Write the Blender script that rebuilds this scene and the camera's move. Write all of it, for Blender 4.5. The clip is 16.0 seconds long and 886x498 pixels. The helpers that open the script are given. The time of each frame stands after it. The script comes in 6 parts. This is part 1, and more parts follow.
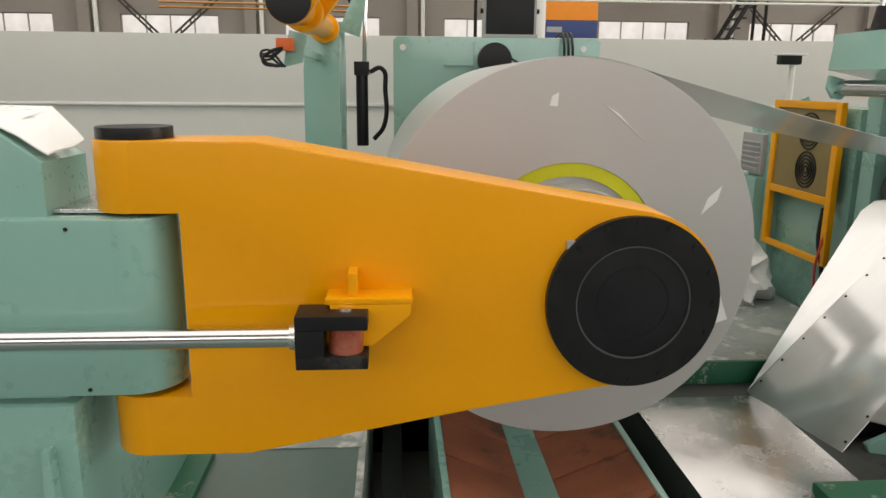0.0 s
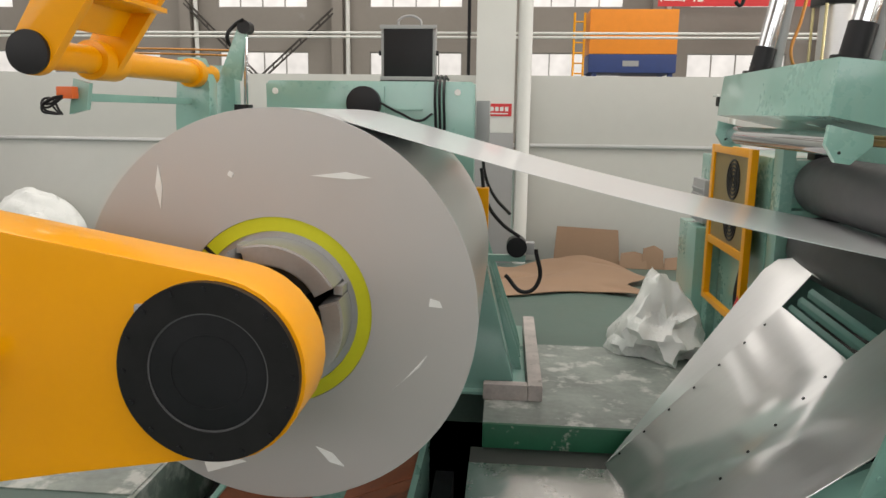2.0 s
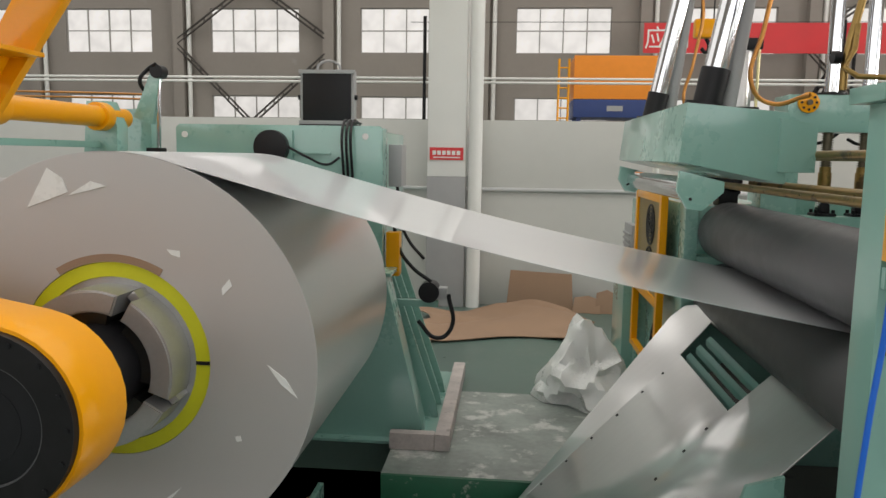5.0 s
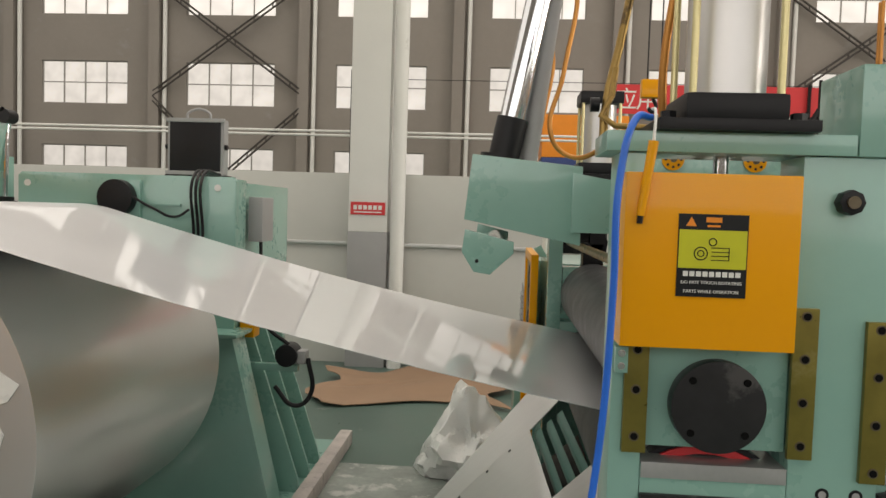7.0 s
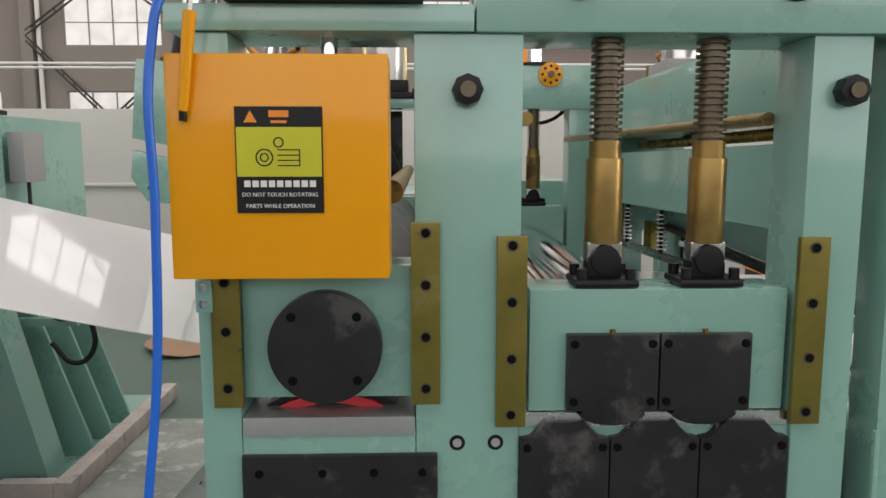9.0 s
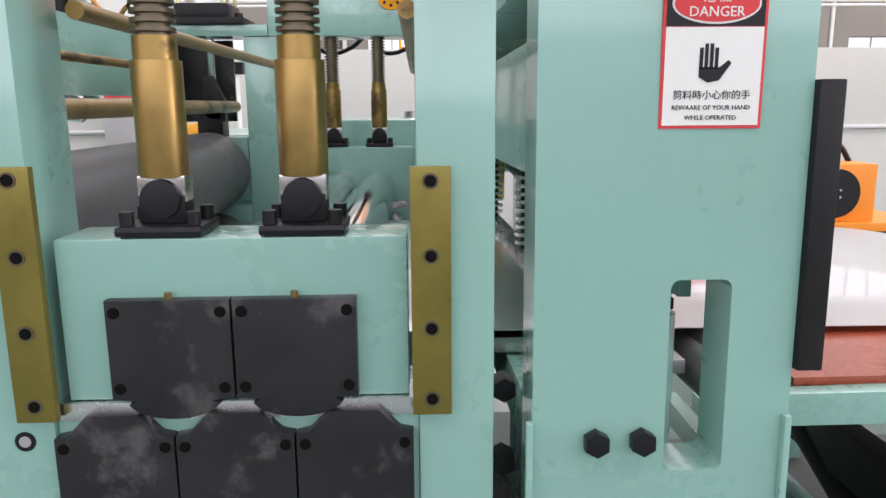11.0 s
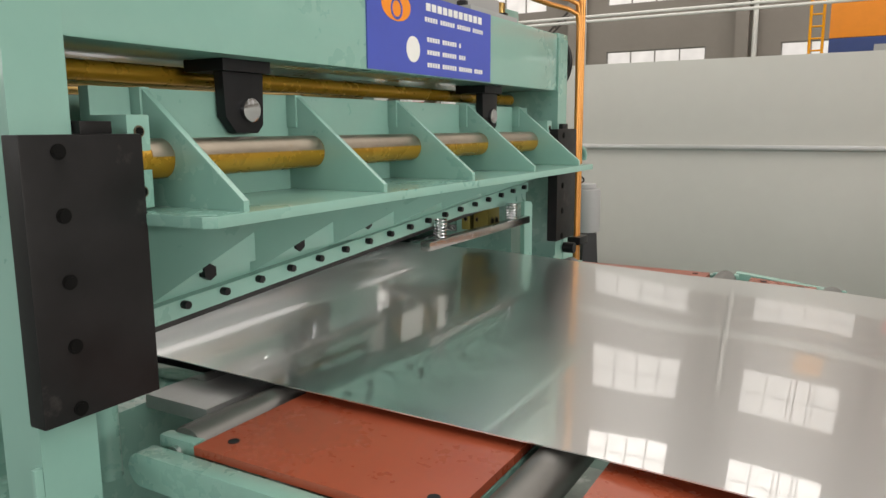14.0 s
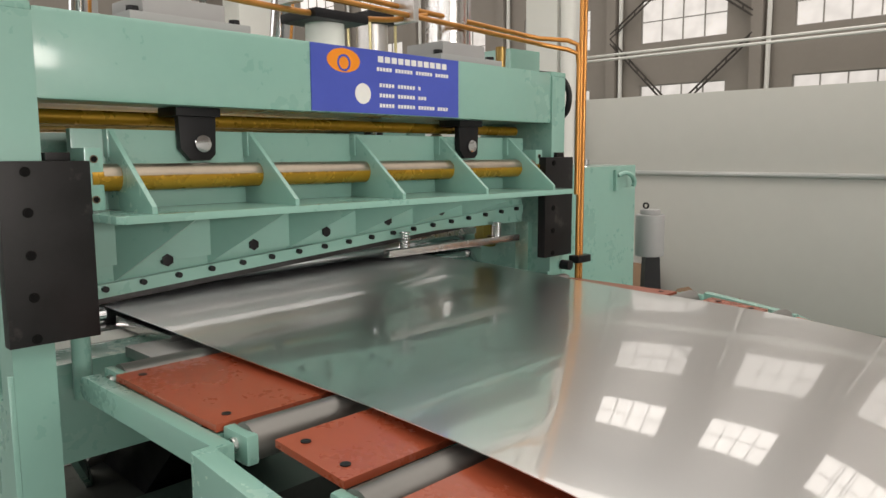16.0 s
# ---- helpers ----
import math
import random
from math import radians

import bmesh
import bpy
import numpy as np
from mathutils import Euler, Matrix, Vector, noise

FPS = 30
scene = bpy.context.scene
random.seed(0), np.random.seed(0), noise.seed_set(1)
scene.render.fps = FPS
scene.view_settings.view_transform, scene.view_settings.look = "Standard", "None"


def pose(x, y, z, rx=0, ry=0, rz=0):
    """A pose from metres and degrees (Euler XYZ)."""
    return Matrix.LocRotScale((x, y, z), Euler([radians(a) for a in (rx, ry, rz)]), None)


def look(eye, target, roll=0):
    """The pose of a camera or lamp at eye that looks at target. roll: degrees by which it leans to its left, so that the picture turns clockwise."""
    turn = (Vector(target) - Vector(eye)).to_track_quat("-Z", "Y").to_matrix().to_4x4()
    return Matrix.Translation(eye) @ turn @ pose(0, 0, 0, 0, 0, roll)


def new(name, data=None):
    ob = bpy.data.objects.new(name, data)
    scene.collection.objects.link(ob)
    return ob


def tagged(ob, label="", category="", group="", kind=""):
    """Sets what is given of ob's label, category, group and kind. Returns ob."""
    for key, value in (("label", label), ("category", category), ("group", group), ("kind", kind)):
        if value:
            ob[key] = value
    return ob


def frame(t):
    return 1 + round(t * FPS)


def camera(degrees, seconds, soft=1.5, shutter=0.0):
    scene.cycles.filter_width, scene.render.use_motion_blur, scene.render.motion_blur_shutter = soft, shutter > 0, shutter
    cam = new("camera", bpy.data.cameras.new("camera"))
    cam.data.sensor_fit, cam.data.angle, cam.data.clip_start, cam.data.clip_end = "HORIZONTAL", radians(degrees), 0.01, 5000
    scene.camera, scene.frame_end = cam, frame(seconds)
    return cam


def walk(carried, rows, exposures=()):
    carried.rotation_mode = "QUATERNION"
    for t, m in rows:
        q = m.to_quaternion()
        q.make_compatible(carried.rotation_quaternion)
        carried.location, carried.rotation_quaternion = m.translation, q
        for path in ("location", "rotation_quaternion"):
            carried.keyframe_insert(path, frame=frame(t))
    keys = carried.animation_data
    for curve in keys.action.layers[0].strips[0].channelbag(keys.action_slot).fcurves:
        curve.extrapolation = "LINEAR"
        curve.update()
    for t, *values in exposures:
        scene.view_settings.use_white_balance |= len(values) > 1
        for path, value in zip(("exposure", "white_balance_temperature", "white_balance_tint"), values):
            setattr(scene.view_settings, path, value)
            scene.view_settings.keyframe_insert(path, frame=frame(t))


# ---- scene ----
cam = camera(62.4, 16.0)
PATH = [
    (0, (-0.142, -0.013, 1.546), (-0.009, 1.933, 1.1), 0.5),
    (0.5, (0.062, -0.053, 1.557), (0.166, 1.888, 1.088), 0.1),
    (1, (0.457, -0.019, 1.498), (0.5, 1.928, 1.043), -0.7),
    (1.5, (1.033, 0.046, 1.566), (0.941, 2.001, 1.151), 1.8),
    (2, (1.27, 0.14, 1.625), (1.103, 2.099, 1.259), 0.7),
    (2.5, (1.493, 0.111, 1.664), (1.215, 2.069, 1.368), -0.6),
    (3, (1.639, 0.039, 1.69), (1.108, 1.958, 1.503), -1.1),
    (3.5, (1.691, 0.034, 1.702), (0.979, 1.899, 1.583), -1.3),
    (4, (1.708, 0.092, 1.688), (1.08, 1.986, 1.549), -0.8),
    (4.5, (1.747, 0.176, 1.669), (1.358, 2.128, 1.471), 0.1),
    (5, (1.803, 0.246, 1.637), (1.627, 2.222, 1.385), 0.9),
    (5.2, (1.833, 0.261, 1.641), (1.717, 2.239, 1.369), 1.3),
    (7.3, (2.613, 0.632, 1.654), (2.456, 2.626, 1.64), 1.8),
    (7.5, (2.702, 0.661, 1.669), (2.545, 2.654, 1.715), 1.6),
    (7.6, (2.752, 0.677, 1.675), (2.604, 2.671, 1.733), 1.3),
    (8, (2.909, 0.742, 1.652), (2.819, 2.74, 1.654), 0.6),
    (8.2, (2.949, 0.765, 1.638), (2.906, 2.764, 1.573), 0.6),
    (10.3, (3.497, 1.134, 1.549), (3.593, 3.098, 1.186), -0.3),
    (10.5, (3.57, 1.15, 1.546), (3.65, 3.114, 1.174), -0.4),
    (11, (3.777, 1.21, 1.525), (3.844, 3.171, 1.136), -0.4),
    (11.5, (3.982, 1.224, 1.55), (4.007, 3.184, 1.153), -0.7),
    (12, (4.263, 1.242, 1.541), (4.135, 3.192, 1.114), -0.7),
    (12.5, (4.544, 1.29, 1.542), (4.1966, 3.2106, 1.1056), 0.36),
    (13, (4.754, 1.443, 1.53), (4.1948, 3.3149, 1.1017), 0.97),
    (13.5, (4.962, 1.536, 1.552), (4.1648, 3.3285, 1.1628), -0.17),
    (14, (5.241, 1.625, 1.567), (4.2314, 3.3149, 1.2136), -0.77),
    (14.5, (5.436, 1.733, 1.535), (4.2476, 3.3090, 1.2124), -0.84),
    (15, (5.612, 1.772, 1.564), (4.2883, 3.2429, 1.2735), -0.77),
    (15.5, (5.828, 1.766, 1.577), (4.4267, 3.1648, 1.2945), -0.45),
    (16, (5.99, 1.732, 1.57), (4.5888, 3.1318, 1.2921), -0.80),
]
walk(cam, [(t, look(eye, target, roll)) for t, eye, target, roll in PATH], exposures=[(0, -0.05, 7000, 13), (2, 0.05, 6850, 13), (3.2, -0.3, 6700, 13), (4, -0.4, 6600, 12), (5.2, -0.22, 6750, 12), (7.3, -0.35, 7250, 13), (8.2, -0.48, 7150, 12), (10.3, 0.62, 6250, 24), (11.0, 0.58, 6300, 22), (11.5, 0.4, 6250, 17), (12.0, 0.3, 6300, 13), (12.5, 0.15, 6400, 12), (13.5, 0.0, 6750, 12), (14.5, -0.12, 7000, 14), (15.5, -0.2, 7020, 14), (16, -0.2, 7020, 14)])

# ---- world and light ----
world = bpy.data.worlds.new("world")
scene.world = world
world.use_nodes = True
wn = world.node_tree
sky = wn.nodes.new("ShaderNodeTexSky")
sky.sky_type, sky.sun_disc, sky.sun_elevation, sky.sun_rotation = "NISHITA", False, radians(40), radians(200)
wn.links.new(sky.outputs[0], wn.nodes["Background"].inputs[0])
wn.nodes["Background"].inputs[1].default_value = 0.1


def area_lamp(name, x, y, z, sx, sy, power, rx=0, rz=0, ry=0, color=(1, 0.985, 0.96)):
    data = bpy.data.lights.new(name, "AREA")
    data.shape, data.size, data.size_y, data.energy, data.color = "RECTANGLE", sx, sy, power, color
    ob = new(name, data)
    ob.matrix_world = pose(x, y, z, rx, ry, rz)
    return ob


# added panel under the unseen roof for soft top light; south windows' daylight
area_lamp("overhead_daylight", -5, 8.2, 17.35, 88, 38.5, 16000)
area_lamp("window_glow", 5, -10.7, 5.2, 60, 3.8, 1600, rx=90)
# added fill from the unseen east end, brightening faces turned that way
area_lamp("end_fill_glow", 39.9, 0, 5.2, 3.8, 17, 4500, ry=90)

# ---- helpers for meshes ----
ORIGIN = {}


def thing(name, x, y, z, label, category, group="", kind=""):
    ob = new(name)
    ob.location = (x, y, z)
    ob.empty_display_size = 0.1
    ORIGIN[ob] = Vector((x, y, z))
    return tagged(ob, label, category, group, kind)


def part(name, bm, material, parent=None, label="", smooth=True):
    """Links bm, which is in world coordinates, as one mesh under parent."""
    if parent is not None:
        bmesh.ops.translate(bm, verts=bm.verts, vec=-ORIGIN[parent])
    me = bpy.data.meshes.new(name)
    bm.normal_update()
    bm.to_mesh(me)
    bm.free()
    me.materials.append(material)
    if smooth:
        for p in me.polygons:
            p.use_smooth = True
        me.set_sharp_from_angle(angle=radians(35))
    ob = new(name, me)
    if parent is not None:
        ob.parent = parent
        ORIGIN[ob] = ORIGIN[parent]
    if label:
        ob["label"] = label
    return ob


def solo(name, bm, material, label, category, group="", kind="", smooth=True):
    """A top-level thing of one mesh, with its origin at the middle of its base."""
    lo = Vector([min(v.co[i] for v in bm.verts) for i in range(3)])
    hi = Vector([max(v.co[i] for v in bm.verts) for i in range(3)])
    base = Vector(((lo.x + hi.x) / 2, (lo.y + hi.y) / 2, lo.z))
    bmesh.ops.translate(bm, verts=bm.verts, vec=-base)
    ob = part(name, bm, material, None, "", smooth)
    ob.location = base
    ORIGIN[ob] = base
    return tagged(ob, label, category, group, kind)


def rim(bm, edges, w, seg=2):
    if w > 0:
        bmesh.ops.bevel(bm, geom=list(edges), offset=w, segments=seg, affect="EDGES", profile=0.7)


def box(x0, x1, y0, y1, z0, z1, w=0.004, bm=None):
    own = bmesh.new()
    r = bmesh.ops.create_cube(own, size=1)
    bmesh.ops.scale(own, verts=own.verts, vec=(abs(x1 - x0), abs(y1 - y0), abs(z1 - z0)))
    bmesh.ops.translate(own, verts=own.verts, vec=((x0 + x1) / 2, (y0 + y1) / 2, (z0 + z1) / 2))
    rim(own, own.edges, min(w, abs(x1 - x0) * 0.3, abs(y1 - y0) * 0.3, abs(z1 - z0) * 0.3))
    return join(bm, own)


def join(bm, own):
    if bm is None:
        return own
    me = bpy.data.meshes.new("tmp")
    own.to_mesh(me)
    own.free()
    bm.from_mesh(me)
    bpy.data.meshes.remove(me)
    return bm


def prism(pts, axis, a, b, w=0.004, bm=None):
    """A plate: an outline in the two other axes (x,z for y; x,y for z; y,z for x), from a to b along axis."""
    own = bmesh.new()

    def at(p, d):
        return {"y": (p[0], d, p[1]), "z": (p[0], p[1], d), "x": (d, p[0], p[1])}[axis]

    lo = [own.verts.new(at(p, a)) for p in pts]
    hi = [own.verts.new(at(p, b)) for p in pts]
    n = len(pts)
    caps = [own.faces.new(lo), own.faces.new(hi)]
    for i in range(n):
        own.faces.new((lo[i], lo[(i + 1) % n], hi[(i + 1) % n], hi[i]))
    bmesh.ops.recalc_face_normals(own, faces=own.faces)
    if w > 0:
        rim(own, [e for f in caps for e in f.edges], w)
    return join(bm, own)


def rod(p0, p1, r, seg=24, r2=None, w=0.0, bm=None):
    own = bmesh.new()
    p0, p1 = Vector(p0), Vector(p1)
    d = p1 - p0
    m = Matrix.Translation((p0 + p1) / 2) @ d.to_track_quat("Z", "Y").to_matrix().to_4x4()
    bmesh.ops.create_cone(own, cap_ends=True, segments=seg, radius1=r, radius2=r if r2 is None else r2, depth=d.length, matrix=m)
    if w > 0:
        rim(own, [e for e in own.edges if any(len(f.verts) > 4 for f in e.link_faces)], w)
    return join(bm, own)


def ring(c, axis, r0, r1, a, b, seg=48, bm=None, start=0.0, sweep=360.0):
    """A tube wall round an axis through c, between radii r0 and r1 and from a to b along the axis; a sector if sweep < 360."""
    own = bmesh.new()
    full = sweep >= 359.9
    n = seg if full else seg + 1
    rows = []
    for i in range(n):
        t = radians(start + sweep * i / seg)
        u, v = math.cos(t), math.sin(t)
        row = []
        for rr, d in ((r0, a), (r1, a), (r1, b), (r0, b)):
            p = {"y": (c[0] + rr * u, d, c[1] + rr * v), "x": (d, c[0] + rr * u, c[1] + rr * v), "z": (c[0] + rr * u, c[1] + rr * v, d)}[axis]
            row.append(own.verts.new(p))
        rows.append(row)
    for i in range(seg):
        p, q = rows[i], rows[(i + 1) % n]
        for k in range(4):
            own.faces.new((p[k], p[(k + 1) % 4], q[(k + 1) % 4], q[k]))
    if not full:
        own.faces.new(rows[0])
        own.faces.new(rows[-1])
    bmesh.ops.recalc_face_normals(own, faces=own.faces)
    return join(bm, own)


def thicken(bm, vec):
    """Gives an open sheet of faces a thickness along vec."""
    vec = Vector(vec)
    edges, faces, verts = [e for e in bm.edges if e.is_boundary], bm.faces[:], bm.verts[:]
    twin = {v: bm.verts.new(v.co + vec) for v in verts}
    for f in faces:
        bm.faces.new([twin[v] for v in reversed(f.verts)])
    for e in edges:
        p, q = e.verts
        bm.faces.new((p, q, twin[q], twin[p]))
    bmesh.ops.recalc_face_normals(bm, faces=bm.faces)


def pipe(name, pts, r, material, parent=None, label="", cyclic=False, round_=True, **tags):
    """A cable or bent tube along points."""
    cu = bpy.data.curves.new(name, "CURVE")
    cu.dimensions, cu.bevel_depth, cu.bevel_resolution, cu.resolution_u = "3D", r, 3, 8
    off = ORIGIN[parent] if parent is not None else Vector()
    if round_:
        sp = cu.splines.new("BEZIER")
        sp.bezier_points.add(len(pts) - 1)
        for b, p in zip(sp.bezier_points, pts):
            b.co = Vector(p) - off
            b.handle_left_type = b.handle_right_type = "AUTO"
    else:
        sp = cu.splines.new("POLY")
        sp.points.add(len(pts) - 1)
        for b, p in zip(sp.points, pts):
            b.co = (*(Vector(p) - off), 1)
    tmp = bpy.data.objects.new(name, cu)
    me = bpy.data.meshes.new_from_object(tmp)
    bpy.data.objects.remove(tmp)
    me.name = name
    for p in me.polygons:
        p.use_smooth = True
    me.materials.clear()
    me.materials.append(material)
    ob = new(name, me)
    if parent is not None:
        ob.parent = parent
        ORIGIN[ob] = ORIGIN[parent]
        if label:
            ob["label"] = label
    else:
        tagged(ob, label, **tags)
    return ob


# ---- materials ----
def mat(name, base, rough=0.5, metal=0.0, vary=0.08, scale=6.0, fine=60.0, bump=0.02, rough_vary=0.1, stain=None, stain_amount=0.0, coat=0.0, spec=0.5, stretch=(1, 1, 1), stain_scale=3.0):
    m = bpy.data.materials.new(name)
    m.use_nodes = True
    nt = m.node_tree
    N, L = nt.nodes, nt.links
    bs = N["Principled BSDF"]
    tc = N.new("ShaderNodeTexCoord")
    geo = N.new("ShaderNodeNewGeometry")
    mp = N.new("ShaderNodeMapping")
    mp.inputs["Scale"].default_value = stretch
    L.new(geo.outputs["Position"] if name.startswith("w_") else tc.outputs["Object"], mp.inputs[0])
    n1, n2 = N.new("ShaderNodeTexNoise"), N.new("ShaderNodeTexNoise")
    n1.inputs["Scale"].default_value, n2.inputs["Scale"].default_value = scale, fine
    n1.inputs["Detail"].default_value, n2.inputs["Detail"].default_value = 6, 4
    L.new(mp.outputs[0], n1.inputs[0])
    L.new(mp.outputs[0], n2.inputs[0])
    add = N.new("ShaderNodeMath")
    add.operation = "MULTIPLY_ADD"
    add.inputs[1].default_value = 0.35
    L.new(n2.outputs[0], add.inputs[0])
    L.new(n1.outputs[0], add.inputs[2])
    ramp = N.new("ShaderNodeMapRange")
    ramp.inputs[1].default_value, ramp.inputs[2].default_value = 0.35, 1.0
    ramp.inputs[3].default_value, ramp.inputs[4].default_value = 1 - vary, 1 + vary
    L.new(add.outputs[0], ramp.inputs[0])
    mul = N.new("ShaderNodeVectorMath")
    mul.operation = "MULTIPLY"
    mul.inputs[0].default_value = base
    L.new(ramp.outputs[0], mul.inputs[1])
    color = mul.outputs[0]
    if stain is not None:
        n3 = N.new("ShaderNodeTexNoise")
        n3.inputs["Scale"].default_value, n3.inputs["Detail"].default_value, n3.inputs["Roughness"].default_value = stain_scale, 8, 0.65
        L.new(mp.outputs[0], n3.inputs[0])
        sr = N.new("ShaderNodeMapRange")
        sr.inputs[1].default_value, sr.inputs[2].default_value = 0.72 - stain_amount * 0.5, 0.80 - stain_amount * 0.5
        L.new(n3.outputs[0], sr.inputs[0])
        mx = N.new("ShaderNodeMix")
        mx.data_type = "RGBA"
        mx.inputs[7].default_value = (*stain, 1)
        L.new(sr.outputs[0], mx.inputs[0])
        L.new(color, mx.inputs[6])
        color = mx.outputs[2]
    L.new(color, bs.inputs["Base Color"])
    rr = N.new("ShaderNodeMapRange")
    rr.inputs[1].default_value, rr.inputs[2].default_value = 0.35, 1.0
    rr.inputs[3].default_value, rr.inputs[4].default_value = max(0.02, rough - rough_vary), min(1, rough + rough_vary)
    L.new(add.outputs[0], rr.inputs[0])
    L.new(rr.outputs[0], bs.inputs["Roughness"])
    bs.inputs["Metallic"].default_value = metal
    bs.inputs["Specular IOR Level"].default_value = spec
    if coat:
        bs.inputs["Coat Weight"].default_value, bs.inputs["Coat Roughness"].default_value = coat, 0.08
    if bump:
        bp = N.new("ShaderNodeBump")
        bp.inputs["Strength"].default_value, bp.inputs["Distance"].default_value = bump, 0.01
        L.new(add.outputs[0], bp.inputs["Height"])
        L.new(bp.outputs[0], bs.inputs["Normal"])
    return m


def rolled(name, base, sharp, soft, share, grain=(1, 1, 1), mottle=0.0):
    """Rolled bright steel: a sharp reflection under a soft one, which smears lights along the grain."""
    m = bpy.data.materials.new(name)
    m.use_nodes = True
    N, L = m.node_tree.nodes, m.node_tree.links
    tc, mp, no = N.new("ShaderNodeTexCoord"), N.new("ShaderNodeMapping"), N.new("ShaderNodeTexNoise")
    mp.inputs["Scale"].default_value = grain
    no.inputs["Scale"].default_value, no.inputs["Detail"].default_value = 4, 1.5
    L.new(tc.outputs["Object"], mp.inputs[0])
    L.new(mp.outputs[0], no.inputs[0])
    first = N["Principled BSDF"]
    second = N.new("ShaderNodeBsdfPrincipled")
    for bs, rough in ((first, sharp), (second, soft)):
        bs.inputs["Metallic"].default_value = 1.0
        mr = N.new("ShaderNodeMapRange")
        mr.inputs[1].default_value, mr.inputs[2].default_value = 0.3, 0.7
        mr.inputs[3].default_value, mr.inputs[4].default_value = rough * (1 - mottle), rough * (1 + mottle)
        L.new(no.outputs[0], mr.inputs[0])
        L.new(mr.outputs[0], bs.inputs["Roughness"])
        tint = N.new("ShaderNodeMix")
        tint.data_type = "RGBA"
        tint.inputs[6].default_value = (*[c * 0.985 for c in base], 1)
        tint.inputs[7].default_value = (*[min(1, c * 1.01) for c in base], 1)
        L.new(no.outputs[0], tint.inputs[0])
        L.new(tint.outputs[2], bs.inputs["Base Color"])
    mix = N.new("ShaderNodeMixShader")
    mix.inputs[0].default_value = share
    L.new(first.outputs[0], mix.inputs[1])
    L.new(second.outputs[0], mix.inputs[2])
    L.new(mix.outputs[0], N["Material Output"].inputs[0])
    return m


def glow(name, color, strength):
    m = bpy.data.materials.new(name)
    m.use_nodes = True
    nt = m.node_tree
    bs = nt.nodes["Principled BSDF"]
    tc = nt.nodes.new("ShaderNodeTexCoord")
    no = nt.nodes.new("ShaderNodeTexNoise")
    no.inputs["Scale"].default_value = 1.3
    nt.links.new(tc.outputs["Object"], no.inputs[0])
    mr = nt.nodes.new("ShaderNodeMapRange")
    mr.inputs[1].default_value, mr.inputs[2].default_value = 0.3, 0.7
    mr.inputs[3].default_value, mr.inputs[4].default_value = strength * 0.85, strength * 1.1
    nt.links.new(no.outputs[0], mr.inputs[0])
    nt.links.new(mr.outputs[0], bs.inputs["Emission Strength"])
    bs.inputs["Base Color"].default_value = (0.06, 0.06, 0.06, 1)
    bs.inputs["Emission Color"].default_value = (*color, 1)
    bs.inputs["Roughness"].default_value = 0.4
    return m


GREEN = mat("green_paint", (0.215, 0.405, 0.345), 0.3, vary=0.06, scale=2.5, fine=35, bump=0.03, coat=0.65, stain=(0.15, 0.30, 0.255), stain_amount=0.08)
# darker copy of the machine green: shade on chute slats, plus a dull lid
GREEN_DARK = mat("shaded_green_and_lid", (0.15, 0.33, 0.28), 0.4, vary=0.08, scale=3, bump=0.03)
YELLOW = mat("yellow_paint", (0.80, 0.335, 0.001), 0.36, vary=0.04, scale=3, fine=30, bump=0.02, spec=0.2, coat=0.3)
BLACK = mat("black_paint", (0.008, 0.008, 0.0095), 0.42, spec=0.28, vary=0.3, scale=8, bump=0.05, stain=(0.06, 0.055, 0.05), stain_amount=0.16)
BLACK_PLATE = mat("black_oxide_steel", (0.0095, 0.009, 0.0095), 0.42, vary=0.4, scale=9, bump=0.05, spec=0.25, stain=(0.04, 0.037, 0.035), stain_amount=0.2, stain_scale=8)
RUBBER = mat("grey_rubber", (0.075, 0.075, 0.078), 0.45, vary=0.15, scale=12, fine=120, bump=0.04)
CHROME = mat("chrome", (0.62, 0.63, 0.65), 0.09, metal=1.0, vary=0.02, rough_vary=0.03, bump=0.0)
STEEL = mat("brushed_steel", (0.64, 0.63, 0.62), 0.25, metal=1.0, vary=0.12, scale=5, fine=90, rough_vary=0.1, bump=0.015, stain=(0.3, 0.29, 0.28), stain_amount=0.15)
SHEET = rolled("polished_sheet", (0.85, 0.855, 0.86), 0.03, 0.28, 0.68, (0.3, 1.5, 1), 0.015)
# same steel as the sheet, made whiter and softer so this span looks bright
ENTRY = rolled("strip_brightened", (0.95, 0.96, 0.98), 0.04, 0.42, 0.6, (0.4, 2, 1), 0.04)
COIL_SIDE = mat("coil_edge", (0.49, 0.475, 0.46), 0.5, metal=0.55, vary=0.04, scale=2, fine=200, bump=0.02, rough_vary=0.05)
SATIN = rolled("satin_steel", (0.86, 0.86, 0.86), 0.2, 0.42, 0.6, (5, 0.4, 5), 0.1)
ALU = mat("aluminium_tube", (0.62, 0.61, 0.6), 0.38, metal=0.9, vary=0.04, scale=4, rough_vary=0.04, bump=0.0)
BRASS = mat("oiled_bronze", (0.30, 0.195, 0.065), 0.34, metal=0.85, vary=0.35, scale=14, bump=0.05, stain=(0.10, 0.068, 0.035), stain_amount=0.32, stain_scale=7)
SCREW = mat("screw_steel", (0.13, 0.105, 0.07), 0.4, metal=0.7, vary=0.3, scale=20, bump=0.03)
OLIVE = mat("olive_zinc_steel", (0.2, 0.165, 0.035), 0.33, metal=0.6, vary=0.2, scale=9, bump=0.03, stain=(0.3, 0.26, 0.1), stain_amount=0.2)
LIME = mat("lime_band", (0.52, 0.52, 0.01), 0.45, vary=0.1, scale=8, bump=0.02)
